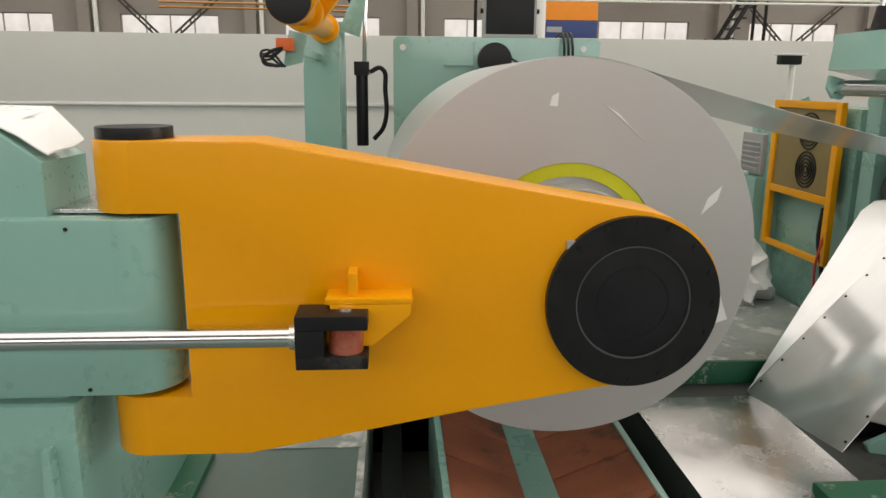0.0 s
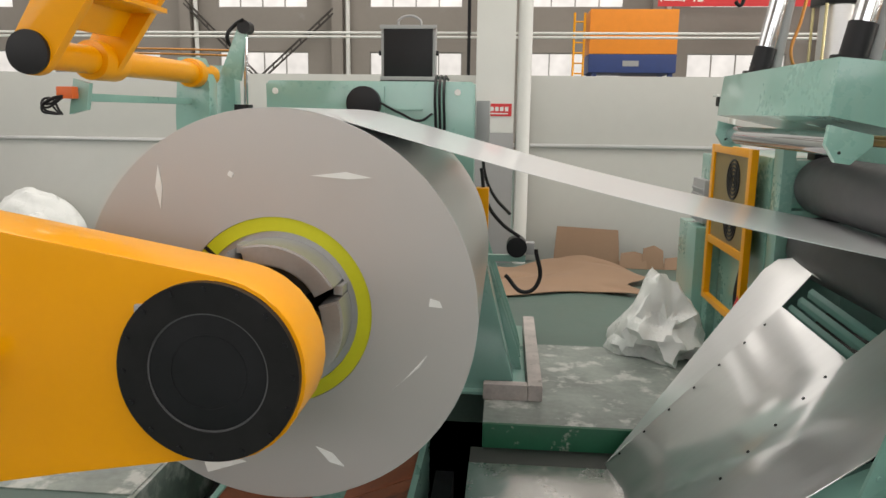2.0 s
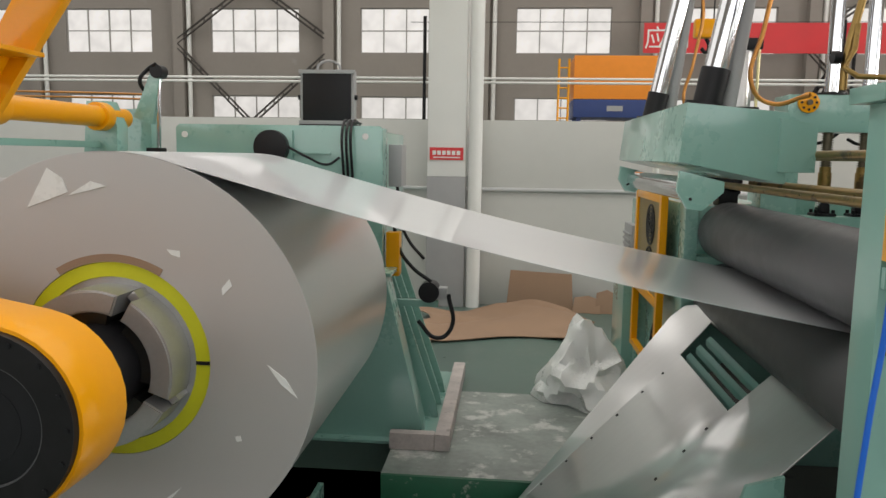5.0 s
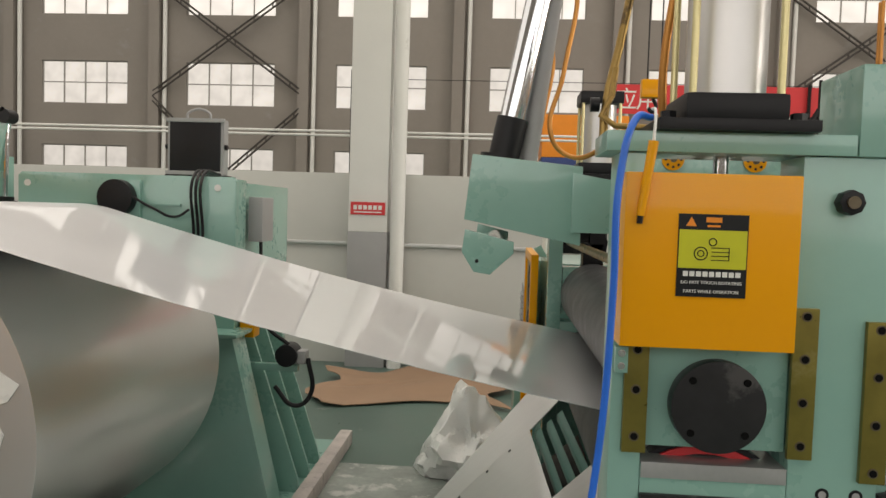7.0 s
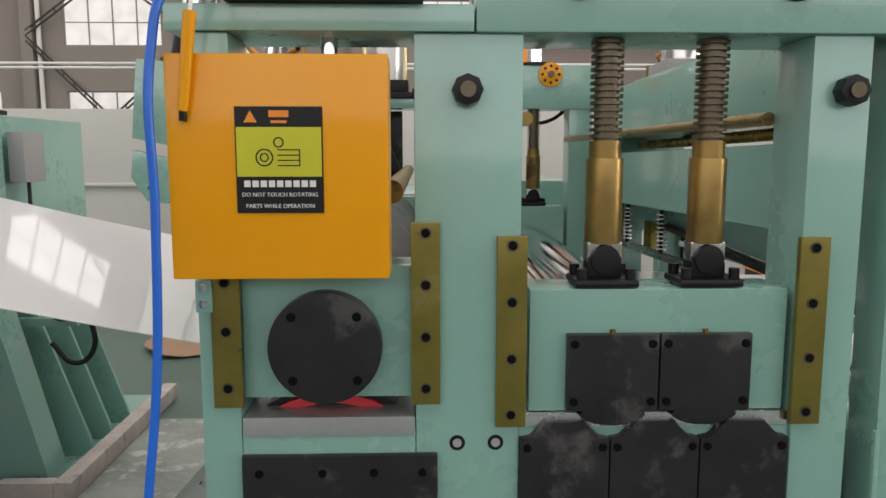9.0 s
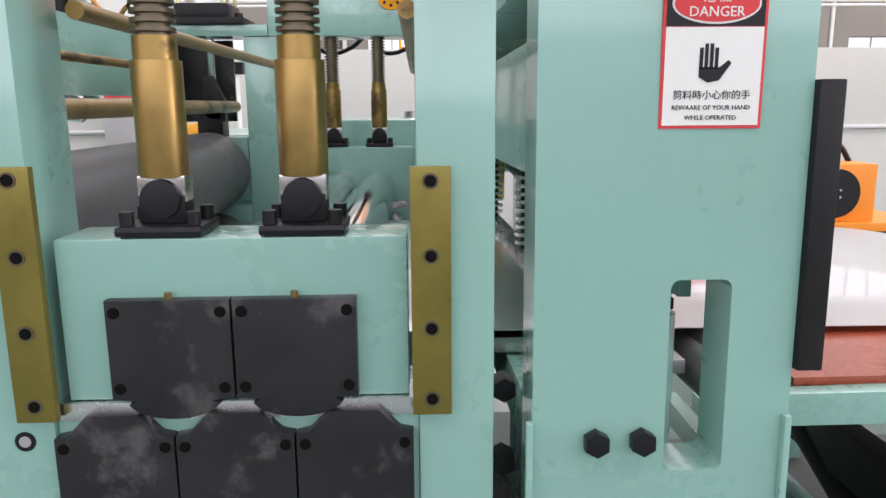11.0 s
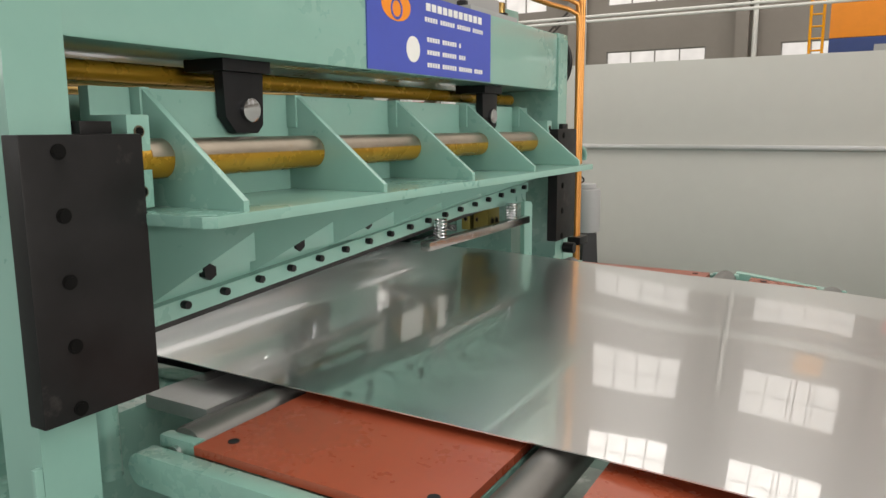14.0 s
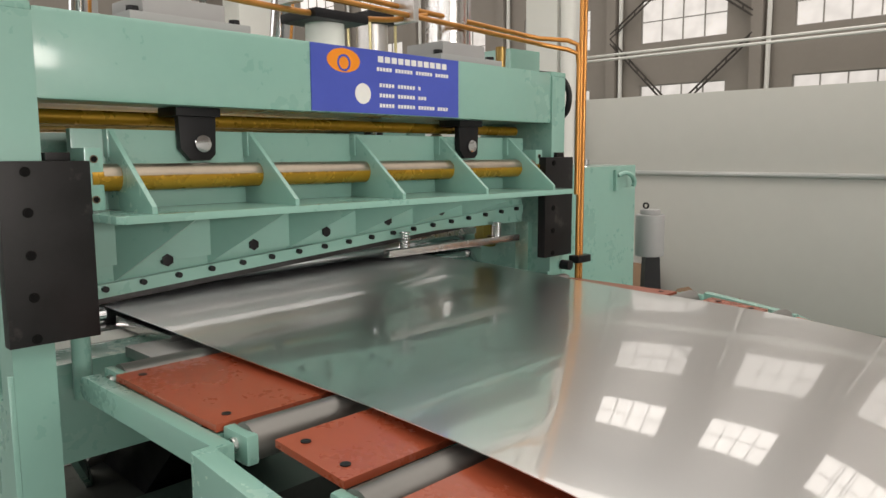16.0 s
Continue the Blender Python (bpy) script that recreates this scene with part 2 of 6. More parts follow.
WHITE = mat("white_paint", (0.72, 0.72, 0.69), 0.6, vary=0.05, scale=2, bump=0.02, stain=(0.5, 0.49, 0.45), stain_amount=0.08)
PANEL = mat("w_white_panel", (0.56, 0.56, 0.525), 0.5, vary=0.05, scale=0.8, fine=9, bump=0.02, stain=(0.5, 0.5, 0.47), stain_amount=0.05)
PLASTER = mat("w_grey_plaster", (0.26, 0.235, 0.21), 0.85, vary=0.1, scale=0.5, fine=6, bump=0.04, stain=(0.29, 0.27, 0.25), stain_amount=0.2, stain_scale=0.6)
CEIL = mat("w_ceiling", (0.5, 0.49, 0.47), 0.9, vary=0.05, scale=0.6)
FLOOR = mat("w_green_floor", (0.085, 0.135, 0.115), 0.35, vary=0.25, scale=1.2, fine=14, bump=0.05, stain=(0.3, 0.31, 0.28), stain_amount=0.16, stain_scale=2.2)
SLAB = mat("w_worn_concrete", (0.25, 0.28, 0.255), 0.38, vary=0.5, scale=3.0, fine=25, bump=0.1, stain=(0.52, 0.53, 0.50), stain_amount=0.36, stain_scale=4.5)
SLAB_EDGE = mat("w_green_edge", (0.015, 0.12, 0.06), 0.5, vary=0.2, scale=4, bump=0.1, stain=(0.42, 0.43, 0.38), stain_amount=0.22, stain_scale=7)
# dark concrete tone for the pit; also the shade sheet under the machines
PIT = mat("w_pit_concrete_and_shade", (0.07, 0.075, 0.068), 0.7, vary=0.3, scale=3, bump=0.1, stain=(0.03, 0.03, 0.03), stain_amount=0.3)
RED = mat("red_cloth", (0.62, 0.035, 0.04), 0.6, vary=0.1, scale=1.0)
BLUE = mat("blue_paint", (0.02, 0.045, 0.17), 0.45, vary=0.1)
ORANGE = mat("orange_paint", (0.8, 0.25, 0.012), 0.4, vary=0.05)
RED_PAD = mat("red_rubber_pad", (0.30, 0.065, 0.03), 0.28, vary=0.12, scale=5, fine=60, bump=0.04, stain=(0.36, 0.13, 0.09), stain_amount=0.12)
BROWN_PAD = mat("brown_pad", (0.27, 0.09, 0.045), 0.6, vary=0.3, scale=7, bump=0.08, stain=(0.1, 0.05, 0.035), stain_amount=0.3)
CARD = mat("cardboard", (0.28, 0.18, 0.115), 0.85, vary=0.1, scale=3, bump=0.04)
FILM = mat("plastic_film", (0.76, 0.77, 0.75), 0.3, vary=0.05, scale=5, bump=0.02)
RAG = mat("brown_waste", (0.12, 0.075, 0.045), 0.9, vary=0.3, scale=8, bump=0.1)
NAVY = mat("dark_blue_sheet", (0.012, 0.014, 0.03), 0.6, vary=0.2)
COPPER = mat("copper_pipe", (0.5, 0.225, 0.06), 0.34, metal=0.75, vary=0.15, scale=10)
BLUE_HOSE = mat("blue_hose", (0.01, 0.13, 0.6), 0.35, vary=0.05)
GREY_PLASTIC = mat("grey_plastic", (0.33, 0.33, 0.33), 0.5, vary=0.05)
# glow per window row; the top row is boosted to brighten the steel's reflections
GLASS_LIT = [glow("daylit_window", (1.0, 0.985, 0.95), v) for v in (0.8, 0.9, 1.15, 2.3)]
ROLLER = mat("grey_roller", (0.2, 0.195, 0.185), 0.38, metal=0.7, vary=0.12, scale=8, bump=0.02)
CHUTE_STEEL = rolled("scuffed_bright_steel", (0.80, 0.80, 0.80), 0.11, 0.5, 0.62, (1.2, 9, 1.2), 0.2)
COVER = mat("greasy_black_cover", (0.015, 0.0145, 0.016), 0.4, vary=0.45, scale=9, bump=0.05, spec=0.35, stain=(0.065, 0.062, 0.062), stain_amount=0.4, stain_scale=6)
# near-black that stands in for the shade inside screw wells
HOLE = mat("socket_shade", (0.003, 0.003, 0.003), 0.6, vary=0.1, spec=0.1, bump=0)
# white frames toned grey-brown to look backlit against the bright panes
FRAME = mat("backlit_window_frame", (0.3, 0.29, 0.27), 0.6, vary=0.1, scale=2)
ZINC = mat("yellow_zinc", (0.62, 0.55, 0.3), 0.35, metal=0.7, vary=0.15, scale=8)
JAW = mat("worn_machined_steel", (0.42, 0.42, 0.42), 0.36, metal=0.6, vary=0.15, scale=6, fine=80, rough_vary=0.1, bump=0.01, stain=(0.2, 0.19, 0.17), stain_amount=0.2)
DARK_STEEL = mat("darkened_steel", (0.05, 0.05, 0.05), 0.35, metal=0.8, vary=0.3, scale=8)
YELLOW_BAR = mat("yellow_brown_bar", (0.42, 0.23, 0.02), 0.28, metal=0.5, vary=0.2, scale=7, bump=0.02, stain=(0.2, 0.11, 0.03), stain_amount=0.2)
WORN_BAR = mat("worn_bar_steel", (0.36, 0.31, 0.25), 0.38, metal=1.0, vary=0.25, scale=5, bump=0.02, stain=(0.3, 0.2, 0.08), stain_amount=0.25)
BRACE = mat("rusty_dark_steel", (0.055, 0.048, 0.042), 0.7, vary=0.3, scale=2, bump=0.03)
PLINTH = mat("w_rough_concrete", (0.46, 0.41, 0.385), 0.85, vary=0.25, scale=8, fine=60, bump=0.15, stain=(0.3, 0.28, 0.26), stain_amount=0.25, stain_scale=9)

# ---- structure: floor, pit, walls, roof ----
PITX0, PITX1, PITY = -0.28, 1.16, 3.86


def structure():
    bm = box(-50, -0.3, 3.86, 30.6, -0.3, 0, 0)
    box(1.18, 40, 3.86, 30.6, -0.3, 0, 0, bm)
    box(-0.3, 1.18, 4.5, 30.6, -0.3, 0, 0, bm)
    tagged(part("floor", bm, FLOOR), "green painted shop floor, worn and dusty", "floor", kind="structure")
    bm = box(-50, 40, -11, 2.0, -0.3, -0.002, 0)
    box(-50, -0.3, 2.0, 3.86, -0.3, -0.002, 0, bm)
    box(2.75, 40, 2.0, 3.86, -0.3, -0.002, 0, bm)
    tagged(part("floor_walkway", bm, FLOOR), "green painted walkway floor beside the line", "floor", kind="structure")
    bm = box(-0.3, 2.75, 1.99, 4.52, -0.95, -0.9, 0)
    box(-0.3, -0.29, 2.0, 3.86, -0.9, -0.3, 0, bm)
    tagged(part("pit_floor", bm, PIT), "dark concrete pit under the coil", "pit", kind="structure")
    # worn kerb slab beside the stand
    bm = box(1.18, 2.72, 3.82, 5.2, 0.0, 0.004, 0)
    tagged(part("floor_worn_patch", bm, SLAB), "bare worn concrete patch with white scuffs", "floor", kind="structure")
    bm = box(1.18, 2.72, 3.80, 3.856, -0.14, 0.003, 0.01)
    tagged(part("kerb", bm, SLAB_EDGE), "dark green painted chipped concrete kerb edge", "kerb", kind="structure")
    bm = box(-1.4, -0.29, 2.9, 3.86, -0.001, 0.004, 0)
    tagged(part("floor_worn_patch", bm, SLAB), "bare worn concrete patch with white scuffs", "floor", kind="structure")
    bm = box(1.17, 1.425, 4.13, 4.195, 0.004, 0.10, 0.012)
    box(1.425, 1.51, 4.13, 5.6, 0.004, 0.10, 0.012, bm)
    tagged(part("plinth", bm, PLINTH), "rough pale concrete plinth edge round the machine foot", "plinth", kind="structure")
    # far wall with window openings
    bm = bmesh.new()
    zs = [(0, 2.22), (4.03, 5.77), (7.57, 9.5), (11.3, 13.22), (15.02, 17.5)]
    for z0, z1 in zs:
        box(-52, 42, 30.6, 30.9, z0, z1, 0, bm)
    ROWS = ((2.22, 4.03), (5.77, 7.57), (9.5, 11.3), (13.22, 15.02))
    xs = [-10.76 + 6.33 * k for k in range(-6, 9)]
    for z0, z1 in ROWS:
        edges = [-52]
        for x in xs:
            edges += [x, x + 3.78]
        edges.append(42)
        for a, b in zip(edges[0::2], edges[1::2]):
            box(a, b, 30.6, 30.9, z0, z1, 0, bm)
    tagged(part("wall_north", bm, PLASTER, smooth=False), "grey-brown plastered factory wall with rows of windows", "wall", kind="structure")
    for z0, z1 in ROWS:
        for x in xs:
            w = thing("window_1", x + 1.89, 30.7, z0, "daylit white-framed factory window with eight panes", "window", "factory windows", "structure")
            fr = bmesh.new()
            for k in range(5):
                xx = x + 0.02 + k * 3.74 / 4
                box(xx - 0.022, xx + 0.022, 30.66, 30.72, z0, z1, 0, fr)
            for zz in (z0 + 0.02, (z0 + z1) / 2, z1 - 0.02):
                box(x, x + 3.78, 30.665, 30.715, zz - 0.02, zz + 0.02, 0, fr)
            part("window_frame", fr, FRAME, w)
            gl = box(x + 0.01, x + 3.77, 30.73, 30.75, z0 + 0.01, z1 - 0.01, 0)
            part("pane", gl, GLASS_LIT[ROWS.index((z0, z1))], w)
    # ribs and columns of the far wall
    for k in range(-6, 9):
        x = -10.76 + 6.33 * k - 1.27
        bm = box(x - 0.22, x + 0.22, 30.25, 30.6, 0, 17.5, 0)
        tagged(part("wall_pillar", bm, PLASTER), "grey plaster pillar on the factory wall", "pillar", kind="structure")
        pipe("downpipe", [(x + 0.42, 30.4, 0), (x + 0.42, 30.4, 10.4)], 0.09, WHITE, None, "white rain pipe on the factory wall", round_=False, category="pipe", kind="structure")
    bm = box(-50.45, -50.15, -11, 30.6, 0, 17.5, 0)
    tagged(part("wall_west", bm, PLASTER), "plain plaster end wall", "wall", kind="structure")
    # unseen end wall, opened up for the added fill lamp
    bm = box(40.15, 40.45, -11, 30.6, 0, 3.2, 0)
    box(40.15, 40.45, -11, 30.6, 7.2, 17.5, 0, bm)
    for y0, y1 in ((-11, -8.6), (-4.6, -4.0), (0.0, 0.6), (4.6, 5.2), (9.2, 30.6)):
        box(40.15, 40.45, y0, y1, 3.2, 7.2, 0, bm)
    tagged(part("wall_east", bm, PLASTER), "unseen plaster end wall with openings for the fill lamp", "wall", kind="structure")
    bm = box(-50, 40, -11.2, -10.95, 0, 3.2, 0)
    box(-50, 40, -11.2, -10.95, 7.2, 17.5, 0, bm)
    for k in range(12):
        x = -27 + 6 * k
        box(x - 0.5, x + 0.5, -11.2, -10.95, 3.2, 7.2, 0, bm)
    tagged(part("wall_south", bm, PLASTER), "plaster wall with high windows", "wall", kind="structure")
    bm = box(-50, 40, -11.2, 30.9, 17.5, 17.7, 0)
    tagged(part("ceiling", bm, CEIL), "pale metal roof of the hall", "ceiling", kind="structure")
    # white panel partition between the columns
    bm = bmesh.new()
    for x0, x1 in ((-50, -5.5), (-5.03, 0.94), (1.36, 6.86), (7.35, 40)):
        box(x0, x1, 8.30, 8.36, 0, 1.27, 0.004, bm)
        box(x0, x1, 8.305, 8.36, 1.30, 2.03, 0.004, bm)
    tagged(part("partition_wall", bm, PANEL), "low white sandwich panel partition wall", "wall", kind="structure")
    bm = box(-50, 40, 8.26, 8.30, 1.265, 1.305, 0.006)
    tagged(part("trim", bm, ALU), "grey metal rail along the partition", "trim", kind="structure")
    for x0, x1, y0, y1 in ((-5.53, -5.01, 8.12, 8.85), (0.92, 1.33, 8.1, 8.6), (6.87, 7.3, 8.1, 8.6)):
        bm = box(x0, x1, y0, y1, 1.42, 17.5, 0.01)
        tagged(part("column", bm, WHITE), "white painted concrete column", "column", kind="structure")
        bm = box(x0 - 0.003, x1 + 0.003, y0 - 0.003, y1 + 0.003, 0, 1.42, 0.01)
        tagged(part("column_base", bm, GREY_PLASTIC), "grey painted foot of a concrete column", "column", kind="structure")
    pipe("downpipe", [(1.43, 8.15, 0), (1.43, 8.15, 17.0)], 0.075, WHITE, None, "white plastic rain pipe beside the column", round_=False, category="pipe", kind="structure")


structure()


# shear, table and sheet are turned a degree to fit the camera's view
PIVOT = Vector((4.28, 2.2, 1.45))
VIEW_TURN = Matrix.Translation(PIVOT) @ pose(0, 0, 0, -0.9, 0, 0.95) @ Matrix.Translation(-PIVOT)


def turn_to_view(ob):
    ob.matrix_world = VIEW_TURN @ Matrix.Translation(ORIGIN[ob])
    return ob


# ---- coil, mandrel and strip ----
CX, CZ, R, CY0, CY1 = 0.486, 0.935, 0.70, 2.55, 3.92


def coil():
    c = thing("steel_coil", CX, (CY0 + CY1) / 2, CZ, "large coil of stainless steel strip on the mandrel", "steel coil")
    bm = ring((CX, CZ), "y", 0.335, R, CY0, CY1, 128)
    part("winding", bm, COIL_SIDE, c)
    bm = ring((CX, CZ), "y", R, R + 0.0015, CY0, CY1, 128)
    part("outer_wrap", bm, SATIN, c, "smooth satin steel outer wrap")
    bm = ring((CX, CZ), "y", 0.285, 0.334, CY0 + 0.004, CY1 - 0.01, 96)
    part("core_band", bm, LIME, c, "lime yellow core band")
    for ang, rr, pts in ((70, 0.52, ((-0.075, 0.022), (-0.02, 0.012), (0.1, -0.045), (0.04, -0.018))),
                         (155, 0.54, ((-0.1, -0.055), (0.02, -0.005), (0.085, 0.035), (0.0, 0.012))),
                         (97, 0.55, ((-0.02, -0.01), (0.008, -0.016), (0.016, 0.03), (-0.008, 0.022))),
                         (337, 0.60, ((-0.12, -0.03), (0.035, -0.02), (0.03, 0.03), (-0.01, 0.075))),
                         (334, 0.57, ((0.0, 0.0), (0.14, 0.0), (0.09, 0.028))),
                         (264, 0.47, ((-0.012, 0.03), (0.0, -0.01), (0.02, -0.02), (0.012, 0.024))),
                         (199, 0.50, ((-0.012, 0.0), (0.0, -0.014), (0.012, 0.0), (0.0, 0.012))),
                         (225, 0.58, ((-0.05, -0.05), (0.01, 0.0), (0.05, 0.06), (-0.01, 0.015))),
                         (290, 0.43, ((-0.02, 0.0), (0.0, -0.008), (0.03, 0.0), (0.02, 0.018))),
                         (20, 0.56, ((-0.045, 0.05), (-0.02, -0.01), (0.03, -0.05), (0.0, 0.02)))):
        a = radians(ang)
        cx, cz = CX + rr * math.cos(a), CZ + rr * math.sin(a)
        tw = radians(ang - 90)
        out = [(cx + u * math.cos(tw) - v * math.sin(tw), cz + u * math.sin(tw) + v * math.cos(tw)) for u, v in pts]
        part("paper_scrap", prism(out, "y", CY0 - 0.004, CY0 - 0.001, 0), FILM, c, "torn scrap of white protective film", smooth=False)
    part("paper_crust", ring((CX, CZ), "y", 0.336, 0.362, CY0 - 0.003, CY0, 24, None, 290, 62), CARD, c, "torn brown paper lining")
    part("core_slot", box(CX + 0.286, CX + 0.333, CY0 - 0.002, CY0 + 0.003, CZ - 0.006, CZ + 0.006, 0), BLACK, c).matrix_local = Matrix.Rotation(radians(-230), 4, "Y")
    m = thing("mandrel", CX, (CY0 + CY1) / 2, CZ, "expanding steel mandrel holding the coil", "mandrel")
    for k in range(4):
        s = 30 + 90 * k
        bm = ring((CX, CZ), "y", 0.19, 0.262, CY0 - 0.13, CY1 + 0.1, 16, None, s, 80)
        bmesh.ops.bevel(bm, geom=[e for e in bm.edges if all(abs(v.co.y - (CY0 - 0.13)) < 1e-4 for v in e.verts)], offset=0.006, segments=2, affect="EDGES")
        seg = part("jaw", bm, JAW, m, "bright steel expanding jaw")
        part("jaw_foot", ring((CX, CZ), "y", 0.15, 0.1895, CY0 - 0.11, CY0 + 0.4, 12, None, s + 6, 68), DARK_STEEL, seg)
        t = radians(s + 85)
        p = (CX + 0.252 * math.cos(t), CZ + 0.252 * math.sin(t))
        part("key", box(p[0] - 0.016, p[0] + 0.016, CY0 - 0.06, CY0 + 0.1, p[1] - 0.016, p[1] + 0.016, 0.004), JAW, m)
    part("sleeve", ring((CX, CZ), "y", 0.2625, 0.2845, CY0 + 0.012, CY1 - 0.02, 64), JAW, m, "grey sleeve inside the coil core")
    part("shaft", rod((CX, 2.2, CZ), (CX, 4.3, CZ), 0.15, 32), BLACK, m, "black shaft")
    return c, m


COIL, MANDREL = coil()


def strip():
    bm = bmesh.new()
    pts = []
    for k in range(12):
        a = radians(95 - 19.0 * k / 11)
        pts.append((CX + (R + 0.002) * math.cos(a), CZ + (R + 0.002) * math.sin(a)))
    x0, z0 = pts[-1]
    for k in range(1, 30):
        u = k / 29
        pts.append((x0 + (2.93 - x0) * u, z0 + (1.106 - z0) * u - 0.035 * math.sin(math.pi * u)))
    pts.append((3.02, 1.100))
    for k in range(1, 9):
        pts.append((3.02 + k * 0.13, 1.10))
    pts += [(4.2, 1.100), (4.5, 1.102), (4.8, 1.101), (4.9, 1.101), (5, 1.099), (5.1, 1.096), (5.2, 1.092), (5.3, 1.086), (5.4, 1.078), (5.5, 1.068), (5.6, 1.052), (5.7, 1.033), (5.8, 1.008), (5.9, 0.980), (6, 0.948), (6.15, 0.889), (6.3, 0.824)]
    s = thing("steel_strip", 3.2, (CY0 + CY1) / 2, 1.1, "polished steel strip running from the coil through the machines", "steel strip")
    for n, x0, x1, m in (("entry_span", -9, 3.021, ENTRY), ("levelled_span", 3.019, 4.201, SHEET), ("sheet", 4.199, 9, SHEET)):
        sel = [p for p in pts if x0 <= p[0] <= x1]
        bm = bmesh.new()
        hi = [[bm.verts.new((x, y, z)) for y in (CY0, CY1)] for x, z in sel]
        lo = [[bm.verts.new((x, y, z - 0.002)) for y in (CY0, CY1)] for x, z in sel]
        for k in range(len(sel) - 1):
            a, b, c, d = hi[k], hi[k + 1], lo[k], lo[k + 1]
            bm.faces.new((a[0], b[0], b[1], a[1]))
            bm.faces.new((c[0], c[1], d[1], d[0]))
            for q in (0, 1):
                bm.faces.new((a[q], c[q], d[q], b[q]))
        bmesh.ops.recalc_face_normals(bm, faces=bm.faces)
        for v in bm.verts:
            v.co = v.co.lerp(VIEW_TURN @ v.co, min(1.0, max(0.0, (v.co.x - 4.1) / 0.6)))
        part(n, bm, m, s)
    return s


STRIP = strip()


# ---- uncoiler ----
def support_arm():
    a = thing("support_arm", -0.84, 2.0, 0.52, "yellow painted swing arm carrying the outer end of the mandrel", "machine arm")
    cx, cz, r = 0.515, 0.955, 0.255
    out = [(-0.83, 0.52), (-0.55, 0.52), (0.083, 0.64)]
    out += [(cx + r * math.cos(radians(t)), cz + r * math.sin(radians(t))) for t in range(-100, 81, 12)]
    out += [(-0.5, 1.394), (-0.83, 1.394), (-0.83, 1.205), (-0.70, 1.205), (-0.70, 0.695), (-0.83, 0.695)]
    part("arm_plate", prism(out, "y", 1.9, 2.11, 0.008), YELLOW, a)
    for z0, z1, n in ((1.205, 1.394, "upper_eye"), (0.52, 0.695, "lower_eye")):
        part(n, rod((-0.83, 2.005, z0), (-0.83, 2.005, z1), 0.106, 40, w=0.006), YELLOW, a)
    part("pivot_cap", rod((-0.83, 2.005, 1.394), (-0.83, 2.005, 1.425), 0.098, 40, w=0.004), BLACK, a, "black round pivot cap")
    part("cover_seam", ring((cx, cz), "y", 0.1575, 0.162, 1.8795, 1.884, 64), RUBBER, a, "worn grey seam ring")
    part("cover_step", ring((cx, cz), "y", 0.098, 0.104, 1.8805, 1.886, 64), BLACK, a)
    cap = part("bearing_cover", ring((cx, cz), "y", 0.162, 0.243, 1.876, 1.902, 64), BLACK_PLATE, a, "black scuffed bearing cover ring")
    part("cover_disc", rod((cx, 1.882, cz), (cx, 1.905, cz), 0.158, 64, w=0.003), BLACK, a, "black inner cover disc")
    for k in range(16):
        t = radians(22.5 * k)
        p = (cx + 0.226 * math.cos(t), cz + 0.226 * math.sin(t))
        part("screw", rod((p[0], 1.872, p[1]), (p[0], 1.88, p[1]), 0.007, 8), BLACK, cap)
    part("key_block", box(0.325, 0.36, 1.885, 1.905, 1.10, 1.13, 0.002), GREY_PLASTIC, a)
    br = part("bracket", prism([(-0.31, 0.985), (-0.10, 0.985), (-0.10, 0.955), (-0.20, 0.872), (-0.30, 0.872), (-0.30, 0.93)], "y", 1.80, 1.90, 0.004), YELLOW, a)
    part("bracket_plate", box(-0.32, -0.095, 1.80, 1.90, 0.985, 1.0, 0.003), YELLOW, a)
    part("bracket_rib", prism([(-0.262, 1.0), (-0.238, 1.0), (-0.238, 1.062), (-0.262, 1.062)], "y", 1.82, 1.90, 0.003), YELLOW, a)
    return a


support_arm()


def arm_cylinder():
    c = thing("arm_cylinder", -0.8, 1.79, 0.80, "chrome hydraulic rod with black fork end moving the swing arm", "hydraulic rod")
    part("rod", rod((-2.4, 1.79, 0.903), (-0.40, 1.79, 0.903), 0.0265, 32), CHROME, c)
    part("collar", rod((-0.41, 1.79, 0.903), (-0.385, 1.79, 0.903), 0.033, 32), STEEL, c)
    for z0, z1 in ((0.936, 0.974), (0.833, 0.866)):
        part("fork_cheek", box(-0.392, -0.21, 1.735, 1.845, z0, z1, 0.004), BLACK, c)
    part("fork_root", box(-0.392, -0.32, 1.735, 1.845, 0.866, 0.936, 0.002), BLACK, c)
    part("bush", rod((-0.268, 1.79, 0.867), (-0.268, 1.79, 0.935), 0.045, 24), RED_PAD, c, "dull red bush")
    part("pin", rod((-0.268, 1.79, 0.824), (-0.268, 1.79, 0.98), 0.018, 20, w=0.003), STEEL, c)


arm_cylinder()




def bolt(p, axis, r, h, parent, material=None, hexed=True):
    """A bolt standing proud of a face along axis, a signed letter such as '-y'."""
    d = {"x": Vector((1, 0, 0)), "y": Vector((0, 1, 0)), "z": Vector((0, 0, 1))}[axis[-1]] * (-1 if axis[0] == "-" else 1)
    p = Vector(p)
    return part("bolt", rod(p, p + d * h, r, 6 if hexed else 16, w=r * 0.15), material or BLACK, parent)


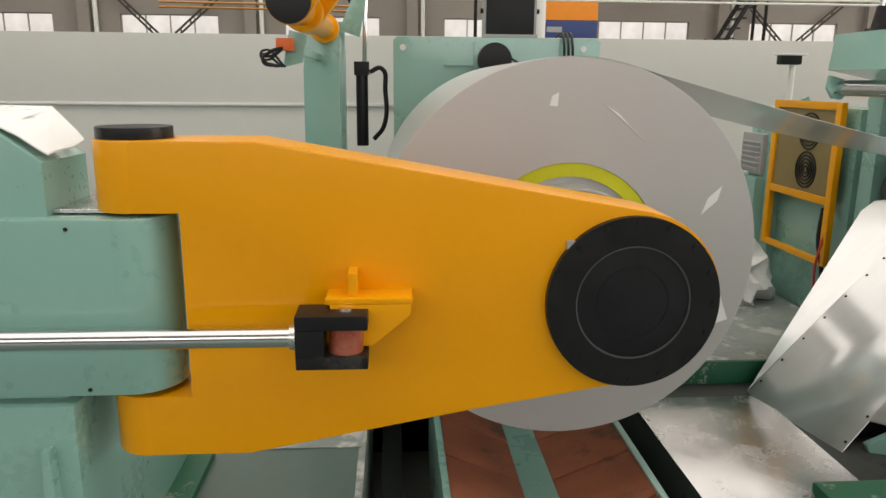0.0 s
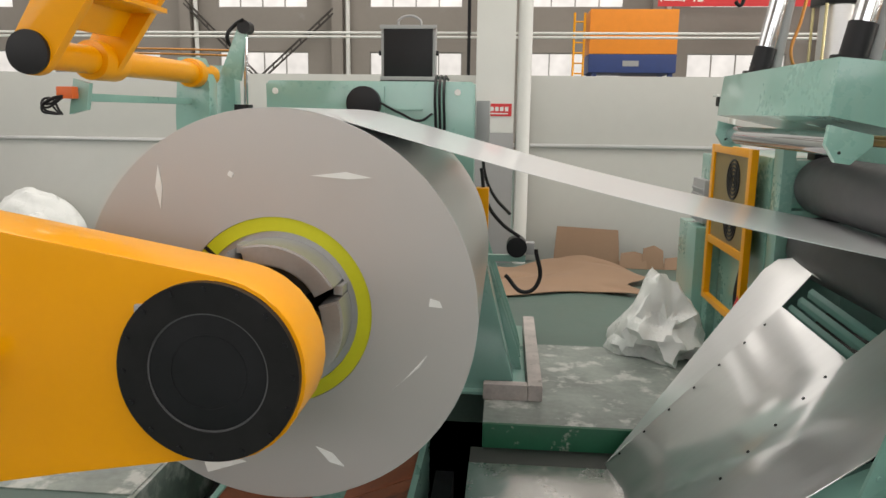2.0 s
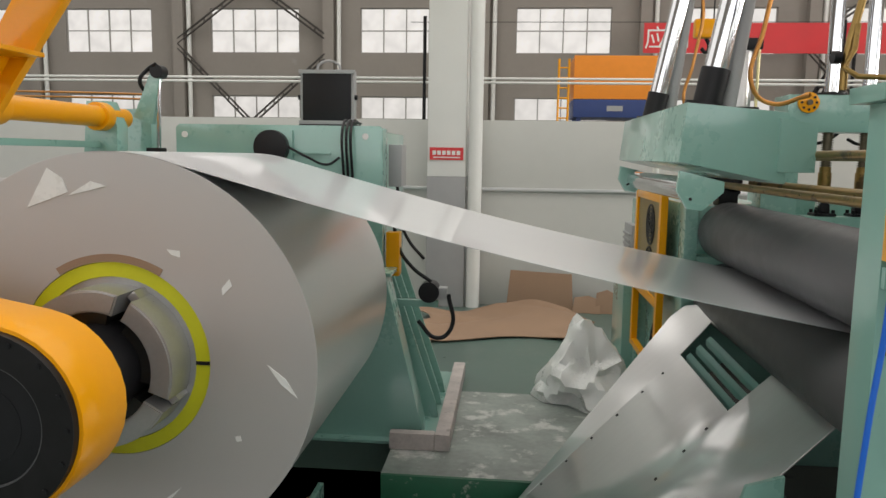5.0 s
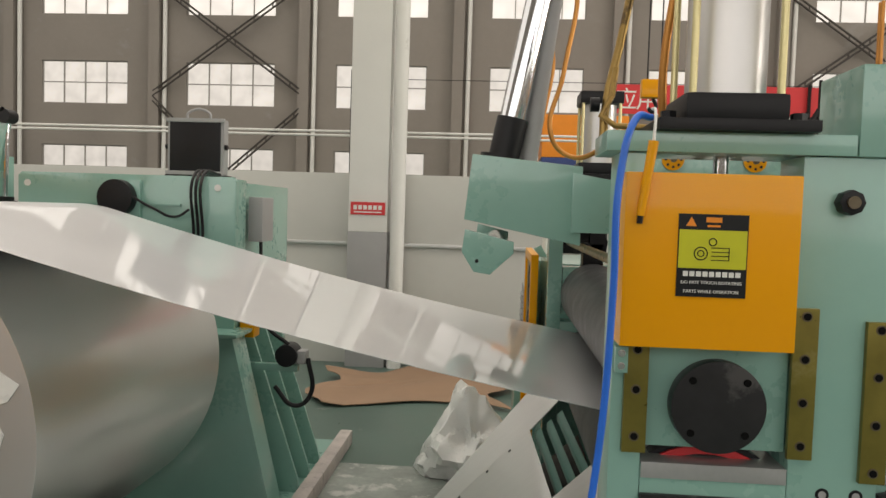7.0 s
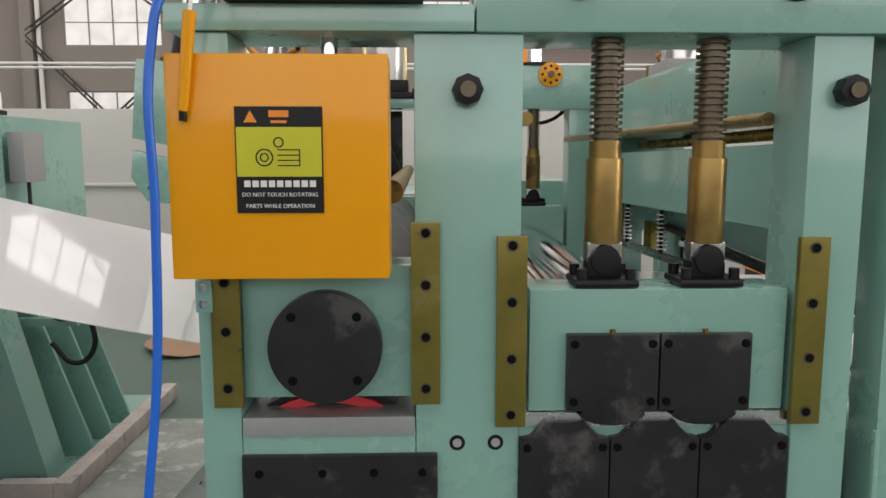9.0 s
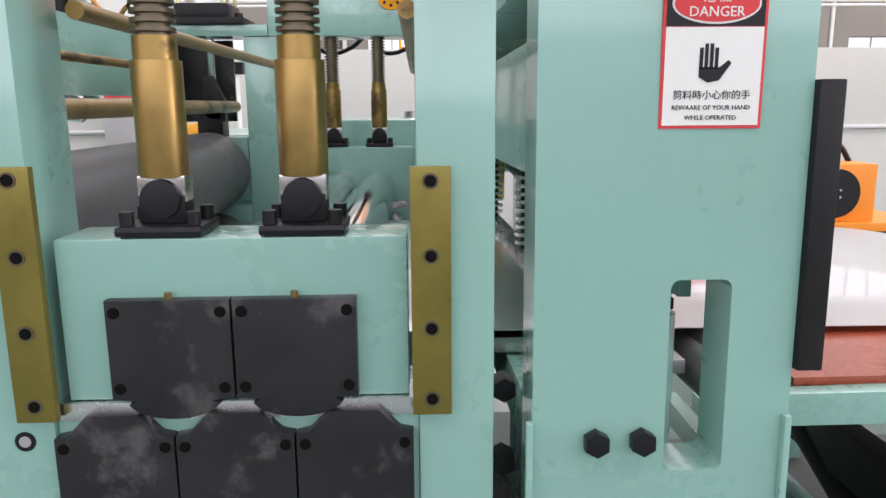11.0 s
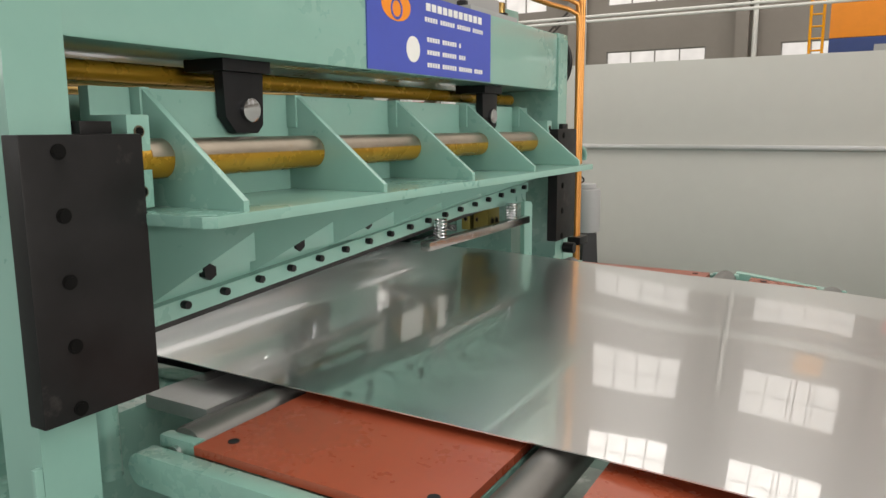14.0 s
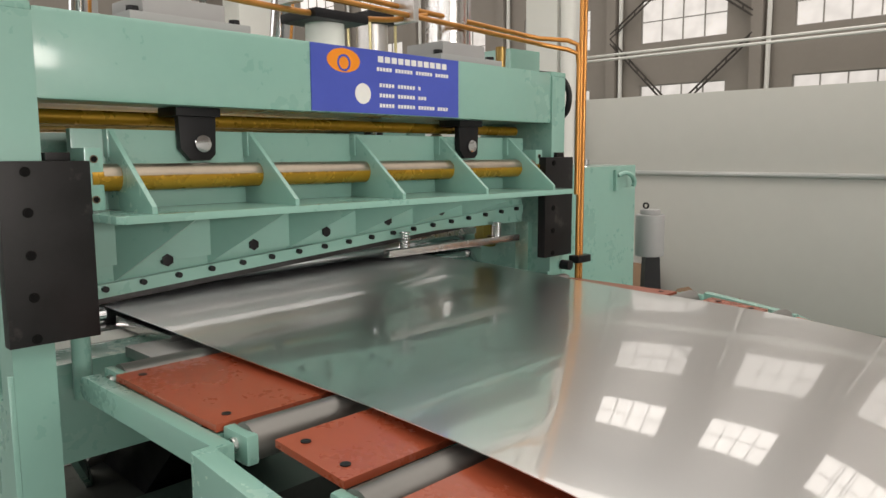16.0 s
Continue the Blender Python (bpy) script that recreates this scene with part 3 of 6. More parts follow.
def socket_bolt(p, axis, r, parent):
    """A sunk socket screw: steel ring, flat disc painted near-black for the well's shade."""
    d = {"x": Vector((1, 0, 0)), "y": Vector((0, 1, 0)), "z": Vector((0, 0, 1))}[axis[-1]] * (-1 if axis[0] == "-" else 1)
    p = Vector(p)
    dark = parent.data is not None and parent.data.materials[0] in (BLACK, BLACK_PLATE, COVER)
    ob = part("screw", rod(p - d * 0.002, p + d * 0.0016, r, 20), HOLE if dark else SCREW, parent)
    part("socket", rod(p, p + d * 0.0026, r * 0.74, 12), HOLE, ob)
    return ob


def letters(body, size, p, material, parent, rz=0.0, rx=90.0, depth=0.0008, name="lettering", align="CENTER"):
    cu = bpy.data.curves.new(name, "FONT")
    cu.body, cu.size, cu.extrude, cu.align_x, cu.resolution_u = body, size, depth, align, 2
    tmp = bpy.data.objects.new(name, cu)
    me = bpy.data.meshes.new_from_object(tmp)
    bpy.data.objects.remove(tmp)
    me.transform(pose(*(Vector(p) - (ORIGIN[parent] if parent is not None else Vector())), rx, 0, rz))
    me.materials.clear()
    me.materials.append(material)
    ob = new(name, me)
    ob.parent = parent
    ORIGIN[ob] = ORIGIN[parent]
    return ob


# ---- swing arm base ----
def arm_base():
    b = thing("swing_pedestal", -1.3, 2.1, 0.0, "green painted welded base carrying the swing arm", "machine base")
    part("foot_box", box(-2.8, -1.0, 1.86, 2.9, 0.0, 0.69, 0.008), GREEN, b)
    part("column_box", prism([(-2.8, 0.69), (-1.04, 0.69), (-1.04, 1.335), (-1.15, 1.42), (-2.8, 1.42)], "y", 1.92, 2.2, 0.006), GREEN, b)
    part("knuckle", box(-1.6, -0.86, 1.88, 2.13, 0.71, 1.195, 0.012), GREEN, b)
    part("knuckle_nose", rod((-0.86, 2.005, 0.71), (-0.86, 2.005, 1.195), 0.125, 48, w=0.012), GREEN, b)
    part("upper_shelf", box(-1.06, -0.9, 1.95, 2.5, 1.20, 1.21, 0.003), STEEL, b)
    part("stiffener", prism([(-1.10, 0.0), (-1.04, 0.0), (-1.06, 0.58), (-1.08, 0.58)], "y", 1.82, 1.86, 0.003), GREEN, b)
    for p in ((-0.98, 1.88, 1.17), (-0.96, 1.88, 0.73)):
        bolt(p, "-y", 0.006, 0.004, b)
    bm = bmesh.new()
    vs = [bm.verts.new(p) for p in ((-1.7, 1.93, 1.44), (-1.15, 1.93, 1.43), (-1.03, 1.94, 1.345), (-1.0, 2.1, 1.37), (-1.10, 2.15, 1.46), (-1.7, 2.15, 1.48))]
    bm.faces.new(vs)
    bmesh.ops.triangulate(bm, faces=bm.faces)
    bmesh.ops.subdivide_edges(bm, edges=bm.edges, cuts=4)
    for v in bm.verts:
        v.co.z += 0.02 * noise.noise(v.co * 9)
    thicken(bm, (0, 0, 0.004))
    solo("film_sheet", bm, FILM, "crumpled clear plastic sheet lying on the green base", "plastic sheet")


arm_base()


# ---- uncoiler stand ----
def stand():
    s = thing("uncoiler_stand", 0.6, 4.8, 0.0, "green painted steel housing of the uncoiler", "machine housing")
    part("upper_plate", prism([(-0.14, 0.9), (1.08, 0.9), (1.08, 1.78), (1.06, 1.8), (-0.12, 1.8), (-0.14, 1.78)], "y", 4.40, 4.44, 0.004), GREEN, s)
    part("body", box(-0.1, 1.04, 4.44, 5.5, 0.0, 1.78, 0.01), GREEN, s)
    part("side_flange", box(1.04, 1.08, 4.44, 4.56, 0.9, 1.79, 0.004), GREEN, s)
    part("skirt", prism([(-0.5, 0.02), (1.34, 0.02), (1.34, 0.08), (1.12, 0.97), (-0.15, 0.97)], "y", 4.26, 4.44, 0.004), GREEN, s)
    part("skirt_ledge", box(0.3, 1.16, 4.22, 4.5, 0.965, 0.985, 0.003), GREEN, s)
    for y in (4.62, 4.85, 5.1):
        part("buttress", prism([(1.04, 0.02), (1.40, 0.02), (1.38, 0.12), (1.10, 0.95), (1.04, 0.95)], "y", y, y + 0.02, 0.003), GREEN, s)
    part("base_plate", box(-0.6, 1.42, 4.2, 5.6, 0.004, 0.022, 0.003), GREEN, s)
    for x in (-0.085, 0.98):
        part("lifting_hole", rod((x, 4.399, 1.74), (x, 4.394, 1.74), 0.018, 20), WHITE, s)
    for p in ((1.3, 4.25, 0.06),):
        bolt(p, "-y", 0.02, 0.02, s)
    part("bearing_plate", box(0.33, 0.56, 4.375, 4.40, 1.56, 1.77, 0.003), GREEN, s)
    part("bearing_disc", rod((0.447, 4.32, 1.672), (0.447, 4.376, 1.672), 0.098, 48, w=0.004), BLACK, s, "black bearing disc")
    part("lever", box(0.16, 0.78, 4.385, 4.398, 1.635, 1.65, 0.002), GREEN, s)
    for x in (0.86, 0.885, 0.91):
        pipe("cable", [(x, 4.6, 1.82), (x - 0.005, 4.38, 1.80), (x, 4.375, 1.5), (x + 0.01, 4.38, 1.2)], 0.008, BLACK, s)
    pipe("cable", [(0.54, 4.33, 1.68), (0.66, 4.33, 1.62), (0.77, 4.35, 1.58), (0.84, 4.36, 1.62)], 0.007, BLACK, s)
    part("yellow_guard", box(1.09, 1.17, 4.46, 4.56, 0.93, 1.19, 0.01), YELLOW, s, "yellow guard plate")
    m = part("encoder_motor", rod((1.344, 4.48, 0.834), (1.344, 4.6, 0.834), 0.062, 32, w=0.006), BLACK, s, "small black motor")
    part("motor_bracket", box(1.1, 1.40, 4.52, 4.56, 0.74, 0.78, 0.003), GREEN, s)
    part("connector", box(1.40, 1.45, 4.5, 4.58, 0.79, 0.86, 0.004), GREY_PLASTIC, s)
    pipe("hose", [(1.12, 4.55, 1.3), (1.16, 4.5, 1.1), (1.25, 4.48, 0.98), (1.36, 4.48, 0.9)], 0.011, BLACK, s)
    pipe("hose", [(1.46, 4.52, 0.82), (1.48, 4.5, 0.62), (1.40, 4.49, 0.56), (1.28, 4.5, 0.66)], 0.013, BLACK, s)
    part("terminal_box", box(1.08, 1.16, 4.6, 4.8, 1.45, 1.7, 0.006), GREY_PLASTIC, s, "grey terminal box")
    pipe("hose", [(1.12, 4.7, 1.45), (1.14, 4.68, 1.25), (1.2, 4.66, 1.12), (1.3, 4.6, 1.02)], 0.01, BLACK, s)


stand()


def floodlight():
    f = thing("floodlight", 0.62, 5.0, 1.80, "black-faced work floodlight with carrying handle on the stand", "floodlight")
    part("housing", box(0.445, 0.80, 4.94, 5.02, 1.83, 2.17, 0.015), GREY_PLASTIC, f)
    part("face", box(0.465, 0.78, 4.93, 4.942, 1.85, 2.15, 0.002), BLACK, f, "black glass face")
    for z in (1.84, 2.16):
        part("rim", box(0.44, 0.805, 4.925, 4.945, z - 0.012, z + 0.012, 0.003), GREY_PLASTIC, f)
    part("back_can", rod((0.64, 5.02, 2.0), (0.64, 5.14, 2.0), 0.11, 32, w=0.02), GREY_PLASTIC, f)
    part("foot", box(0.44, 0.82, 4.92, 5.1, 1.803, 1.828, 0.004), BLACK, f)
    pipe("handle", [(0.55, 4.98, 2.17), (0.56, 4.98, 2.21), (0.69, 4.98, 2.21), (0.70, 4.98, 2.17)], 0.008, GREY_PLASTIC, f)
    for x in (0.437, 0.808):
        part("knob", rod((x - 0.008, 4.96, 2.0), (x + 0.008, 4.96, 2.0), 0.016, 16), BLACK, f)


floodlight()


# ---- hold-down arm over the coil ----
def hold_down():
    h = thing("coil_hold_down", -0.52, 3.6, 0.0, "yellow swing arm with a rubber roll, raised above the coil", "machine arm")
    px, pz = -0.52, 1.83
    out = [(px + 0.085 * math.cos(radians(t)), pz + 0.085 * math.sin(radians(t))) for t in range(150, 331, 15)]
    out += [(-0.06, 2.33), (-0.01, 2.375), (0.16, 2.39)]
    out += [(0.26 + 0.105 * math.cos(radians(t)), 2.50 + 0.105 * math.sin(radians(t))) for t in range(-70, 106, 16)]
    out += [(-0.09, 2.56), (-0.16, 2.52), (-0.23, 2.44)]
    for n, y in (("near_plate", 2.82), ("far_plate", 3.30)):
        part(n, prism(out, "y", y, y + 0.05, 0.005), YELLOW, h)
    part("cross_plate", box(-0.42, -0.20, 2.87, 3.30, 2.03, 2.05, 0.003), YELLOW, h)
    part("lower_cross_plate", prism([(-0.44, 1.93), (-0.42, 1.93), (-0.34, 2.06), (-0.36, 2.06)], "y", 2.87, 3.30, 0.002), YELLOW, h)
    part("upper_cross_plate", prism([(0.0, 2.385), (0.15, 2.40), (0.15, 2.42), (0.0, 2.405)], "y", 2.87, 3.30, 0.002), YELLOW, h)
    part("pivot_tube", rod((px, 2.83, pz), (px, 4.52, pz), 0.058, 40), YELLOW, h)
    part("pivot_hub", rod((px, 3.22, pz), (px, 3.42, pz), 0.085, 40, w=0.01), YELLOW, h)
    part("end_cap", rod((px, 2.80, pz), (px, 2.822, pz), 0.082, 40, w=0.003), BLACK, h, "black end cap")
    part("collar", rod((px, 4.22, pz), (px, 4.30, pz), 0.08, 40, w=0.008), YELLOW, h)
    roll = part("roll", rod((0.26, 2.90, 2.50), (0.26, 3.28, 2.50), 0.10, 40, w=0.01), RUBBER, h, "dark grey rubber roll")
    part("groove", ring((0.26, 2.50), "y", 0.095, 0.1005, 3.08, 3.095, 40), BLACK, roll)
    part("roll_flange", rod((0.26, 2.875, 2.50), (0.26, 2.90, 2.50), 0.104, 40), RED, h, "red flange")
    d = part("roll_disc", rod((0.26, 2.80, 2.50), (0.26, 2.822, 2.50), 0.082, 40, w=0.004), BLACK, h, "black bearing disc")
    part("grease_nipple", rod((0.26, 2.79, 2.50), (0.26, 2.80, 2.50), 0.014, 16), GREY_PLASTIC, d)
    part("blue_coupling", rod((0.30, 3.34, 2.47), (0.31, 3.44, 2.46), 0.045, 24), BLUE_HOSE, h, "blue coupling")
    for k in range(10):
        t = radians(36 * k)
        part("screw", rod((0.26 + 0.065 * math.cos(t), 2.797, 2.50 + 0.065 * math.sin(t)), (0.26 + 0.065 * math.cos(t), 2.80, 2.50 + 0.065 * math.sin(t)), 0.006, 8), SCREW, d)
    p = thing("hold_down_post", -0.55, 4.45, 0.0, "green steel post carrying the hold-down arm and its cylinder", "machine post")
    part("post", prism([(-0.66, 0.0), (-0.44, 0.0), (-0.45, 1.5), (-0.44, 1.78), (-0.5, 1.92), (-0.62, 1.92), (-0.65, 1.6)], "y", 4.30, 4.42, 0.006), GREEN, p)
    part("foot", box(-0.8, -0.3, 4.2, 4.6, 0.0, 0.03, 0.004), GREEN, p)
    part("rear_post", box(-0.66, -0.44, 4.7, 4.8, 0.0, 1.9, 0.006), GREEN, p)
    part("crank_lug", prism([(-0.46, 1.84), (-0.34, 1.8), (-0.28, 2.12), (-0.33, 2.14)], "y", 4.52, 4.56, 0.004), GREEN, p)
    cy = part("cylinder", rod((-0.33, 4.54, 1.16), (-0.33, 4.54, 1.62), 0.036, 28, w=0.004), BLACK, p, "black hydraulic cylinder")
    part("piston_rod", rod((-0.315, 4.54, 1.62), (-0.30, 4.54, 2.10), 0.013, 20), CHROME, p)
    part("cylinder_head", box(-0.375, -0.285, 4.5, 4.58, 1.58, 1.66, 0.004), BLACK, cy)
    part("rod_eye", rod((-0.30, 4.50, 2.11), (-0.30, 4.58, 2.11), 0.04, 24), BLACK, p)
    pipe("hose", [(-0.28, 4.52, 1.60), (-0.21, 4.5, 1.62), (-0.19, 4.5, 1.5), (-0.20, 4.5, 1.28), (-0.26, 4.52, 1.2)], 0.014, BLACK, p)
    for k in range(2):
        pipe("copper_line", [(-1.6, 4.9, 1.99 + 0.03 * k), (-0.8, 4.75, 1.97 + 0.03 * k), (-0.36, 4.6, 1.95 + 0.03 * k)], 0.007, COPPER, p)
    pipe("hose", [(-0.36, 4.6, 1.96), (-0.4, 4.5, 2.05), (-0.36, 4.52, 2.12), (-0.3, 4.5, 2.15)], 0.012, BLACK, p)
    s = thing("sensor_arm", -0.56, 3.8, 1.62, "green bar with an orange sensor and loose wires", "sensor arm")
    part("bar", box(-0.575, -0.545, 3.2, 4.31, 1.655, 1.69, 0.003), GREEN, s)
    part("mount", prism([(-0.60, 1.60), (-0.52, 1.62), (-0.50, 1.73), (-0.57, 1.75)], "y", 3.17, 3.20, 0.002), GREEN, s)
    part("sensor", box(-0.62, -0.55, 3.12, 3.17, 1.665, 1.715, 0.006), mat("orange_sensor", (0.7, 0.13, 0.02), 0.4), s, "orange sensor")
    for k in range(4):
        pipe("wire", [(-0.58, 3.13, 1.68), (-0.64 - 0.01 * k, 3.10, 1.66 - 0.01 * k), (-0.67, 3.09 + 0.01 * k, 1.62 + 0.015 * k), (-0.61 + 0.01 * k, 3.09, 1.60)], 0.005, BLACK, s)
    return h


hold_down()


# ---- coil car and pit ----
def coil_car():
    c = thing("coil_car", 0.49, 3.0, -0.86, "coil car with brown wooden pads in the pit", "coil car")
    for side in (-1, 1):
        for k in range(4):
            y0 = 2.15 + 0.36 * k
            a, b = (0.07, 0.40) if side < 0 else (0.55, 0.88)
            za, zb = (-0.02, -0.16) if side < 0 else (-0.16, -0.02)
            pts = [(a, za), (b, zb), (b, zb - 0.05), (a, za - 0.05)]
            part("pad", prism(pts, "y", y0, y0 + 0.345, 0.004), BROWN_PAD, c, "scuffed brown pad")
    part("centre_beam", box(0.40, 0.55, 2.05, 3.7, -0.30, -0.165, 0.004), GREEN, c)
    for x0, x1 in ((0.04, 0.07), (0.88, 0.91)):
        part("side_plate", box(x0, x1, 2.05, 3.7, -0.5, -0.01, 0.004), GREEN, c)
    part("body", box(0.10, 0.86, 2.1, 3.7, -0.9, -0.31, 0.01), GREEN, c)
    # pit lining and cover plate
    bm = box(-0.30, -0.27, 2.0, 3.86, -0.9, 0.0, 0.004)
    tagged(part("pit_wall", bm, SLAB), "worn concrete side wall of the pit", "pit wall", kind="structure")
    bm = box(-1.25, -0.90, 2.3, 2.86, 0.002, 0.03, 0.006)
    tagged(part("floor_marking", bm, SLAB_EDGE), "dark green painted raised strip on the floor", "floor marking", kind="structure")
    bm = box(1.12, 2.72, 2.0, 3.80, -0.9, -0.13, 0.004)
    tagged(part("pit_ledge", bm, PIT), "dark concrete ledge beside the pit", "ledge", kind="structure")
    bm = box(1.12, 1.86, 2.56, 3.60, -0.128, -0.12, 0.002)
    solo("cover_plate", bm, STEEL, "bare scratched steel cover plate over the pit ledge", "steel plate")
    bm = box(1.5, 2.75, 2.02, 2.5, -0.13, 0.02, 0.02)
    tagged(part("kerb", bm, SLAB_EDGE), "green painted chipped concrete kerb edge", "kerb", kind="structure")
    for x in (-0.16, 0.98):
        part("rail", box(x - 0.05, x + 0.05, 2.02, 3.84, -0.88, -0.30, 0.004), BLACK, c)


coil_car()


# ---- threading chute ----
def chute():
    c = thing("threading_chute", 2.4, 3.3, -0.1, "sloping bare steel threading chute with screwed plates", "chute")

    def on(x, y, lift=0.0):
        return Vector((x, y, -0.004 + (0.675 * (x - 1.933) + 0.151 * (y - 3.666)) / 0.722 + lift))

    def plate(name, pts, lift, material, label="", th=0.008):
        bm = bmesh.new()
        lo = [bm.verts.new(on(x, y, lift)) for x, y in pts]
        hi = [bm.verts.new(on(x, y, lift + th)) for x, y in pts]
        n = len(pts)
        bm.faces.new(lo)
        bm.faces.new(hi)
        for i in range(n):
            bm.faces.new((lo[i], lo[(i + 1) % n], hi[(i + 1) % n], hi[i]))
        bmesh.ops.recalc_face_normals(bm, faces=bm.faces)
        rim(bm, bm.edges, 0.0015, 1)
        return part(name, bm, material, c, label)

    mid = plate("middle_plate", [(1.81, 3.65), (1.9, 2.97), (2.71, 3.19), (2.65, 3.80)], 0.0, CHUTE_STEEL)
    plate("left_plate", [(1.82, 3.66), (2.66, 3.80), (2.82, 3.86), (2.84, 4.0), (2.75, 4.17), (2.68, 4.18)], -0.004, CHUTE_STEEL)
    plate("right_plate", [(2.08, 3.025), (2.71, 3.195), (2.90, 3.205), (2.97, 2.75), (2.60, 2.70), (2.2, 2.75)], 0.004, CHUTE_STEEL)
    plate("top_bar", [(2.80, 3.86), (2.86, 3.86), (2.95, 3.17), (2.89, 3.17)], 0.004, STEEL, "stained steel bar")
    # slats use the darkened green to look shaded
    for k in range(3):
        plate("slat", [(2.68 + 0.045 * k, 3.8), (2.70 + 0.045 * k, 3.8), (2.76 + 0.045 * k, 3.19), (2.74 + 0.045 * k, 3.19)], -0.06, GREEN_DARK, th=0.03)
    for u in (0.06, 0.21, 0.36, 0.51, 0.66, 0.81, 0.93):
        for (xa, ya), (xb, yb) in (((1.83, 3.635), (2.62, 3.765)), ((1.93, 3.0), (2.68, 3.205))):
            p = on(xa + (xb - xa) * u, ya + (yb - ya) * u, 0.008)
            part("screw", rod(p, p + Vector((-0.675, -0.151, 0.722)) * 0.002, 0.0075, 12), BLACK, mid)
    bm = bmesh.new()
    a, b = on(2.05, 2.97), on(2.75, 2.66)
    vs = [bm.verts.new(p) for p in (a + Vector((0, 0, -0.05)), b + Vector((0, 0, -0.05)), b + Vector((0, 0, -0.21)), a + Vector((0.06, 0, -0.16)))]
    bm.faces.new(vs)
    thicken(bm, (0, 0.03, 0))
    part("side_rail", bm, GREEN, c)
    part("under_frame", prism([(1.95, -0.12), (2.85, 0.72), (2.85, 0.2), (2.5, -0.12)], "y", 3.1, 3.7, 0.004), BLACK, c)
    part("hinge_bracket", prism([(2.52, 0.30), (2.72, 0.45), (2.72, 0.62), (2.60, 0.58)], "y", 2.60, 2.62, 0.002), GREEN, c)
    for p in ((2.58, 2.6, 0.40), (2.62, 2.6, 0.50), (2.68, 2.6, 0.48)):
        bolt(p, "-y", 0.012, 0.008, c, GREEN)


chute()


# ---- entry pinch rolls and leveller ----
YF, YB = 2.145, 4.19


def strip_bar(p, x, y, z0, z1, zs, w=0.05):
    b = part("guide_strip", box(x - w / 2, x + w / 2, y - 0.013, y, z0, z1, 0.0015), OLIVE, p, "olive zinc-plated guide strip")
    for z in zs:
        socket_bolt((x, y - 0.013, z), "-y", 0.0105, b)


def leveller():
    p = thing("leveller", 3.3, 3.1, 0.0, "green painted roller leveller with entry pinch rolls", "leveller")
    for y0, y1, n in ((YF, YF + 0.13, "near"), (YB, YB + 0.13, "far")):
        def slab(nm, x0, x1, z0, z1, dy=0.0, w=0.005):
            return part(n + "_" + nm, box(x0, x1, y0 + dy, y1 - dy, z0, z1, w), GREEN, p)
        slab("entry_post", 2.732, 2.80, 0.0, 1.788)
        slab("middle_post", 3.104, 3.286, 0.0, 1.788)
        slab("exit_post", 3.775, 3.877, 0.0, 1.788)
        slab("entry_sill", 2.80, 3.104, 0.0, 1.13)
        slab("sill", 3.286, 3.775, 0.0, 0.80)
        slab("entry_block", 2.804, 3.10, 1.165, 1.40, 0.012)
        slab("moving_block", 3.304, 3.762, 1.135, 1.356, 0.012)
        slab("fixed_block", 3.286, 3.775, 0.80, 1.108, 0.008)
        part(n + "_entry_top_plate", box(2.70, 3.203, y0 - 0.012, y1 + 0.05, 1.789, 1.832, 0.003), GREEN, p)
        part(n + "_top_beam", box(3.206, 3.96, y0 - 0.012, y1 + 0.06, 1.788, 1.976, 0.006), GREEN, p)
        part(n + "_gap_liner", box(3.29, 3.77, y0 + 0.004, y1 - 0.004, 1.109, 1.134, 0.001), STEEL, p)
    # guide strips with their sunk screws
    strip_bar(p, 2.782, YF, 1.155, 1.39, (1.375, 1.29, 1.19))
    strip_bar(p, 3.122, YF, 1.158, 1.475, (1.458, 1.369, 1.278, 1.187))
    strip_bar(p, 3.270, YF, 1.115, 1.452, (1.436, 1.338, 1.238, 1.138), 0.052)
    strip_bar(p, 3.793, YF, 1.115, 1.448, (1.43, 1.333, 1.236, 1.138), 0.052)
    for x in (3.177, 3.245):
        # flat black disc painted for the shade inside the sunk hole
        part("sunk_hole_shade", rod((x, YF - 0.001, 1.083), (x, YF + 0.002, 1.083), 0.014, 24), BLACK, p)
        part("sunk_screw", rod((x, YF - 0.002, 1.083), (x, YF + 0.002, 1.083), 0.008, 16), GREY_PLASTIC, p)
    lug = part("stop_lug", box(2.735, 2.762, YF - 0.02, YF, 1.325, 1.38, 0.002), GREEN, p)
    for z in (1.34, 1.367):
        bolt((2.748, YF - 0.02, z), "-y", 0.008, 0.003, lug, STEEL, False)
    # pinch roll end cover
    cov = part("roll_cover", rod((2.95, YF - 0.026, 1.262), (2.95, YF + 0.012, 1.262), 0.097, 56, w=0.003), COVER, p, "round black bearing cover")
    for k in range(4):
        t = radians(45 + 90 * k)
        socket_bolt((2.95 + 0.078 * math.cos(t), YF - 0.026, 1.262 + 0.078 * math.sin(t)), "-y", 0.008, cov)
    part("sill_plate", box(2.802, 3.102, YF - 0.003, YF + 0.13, 1.099, 1.133, 0.001), JAW, p, "bare steel plate on the sill")
    low = part("lower_roll_cover", box(2.80, 3.142, YF - 0.014, YF, 0.86, 1.067, 0.004), COVER, p, "black oxide bearing cover")
    for x in (2.83, 2.94, 3.03, 3.115):
        socket_bolt((x, YF - 0.014, 1.035), "-y", 0.0075, low)
    part("roll_end", rod((2.95, YF + 0.06, 0.955), (2.95, YF + 0.10, 0.955), 0.215, 48), BLACK, p)
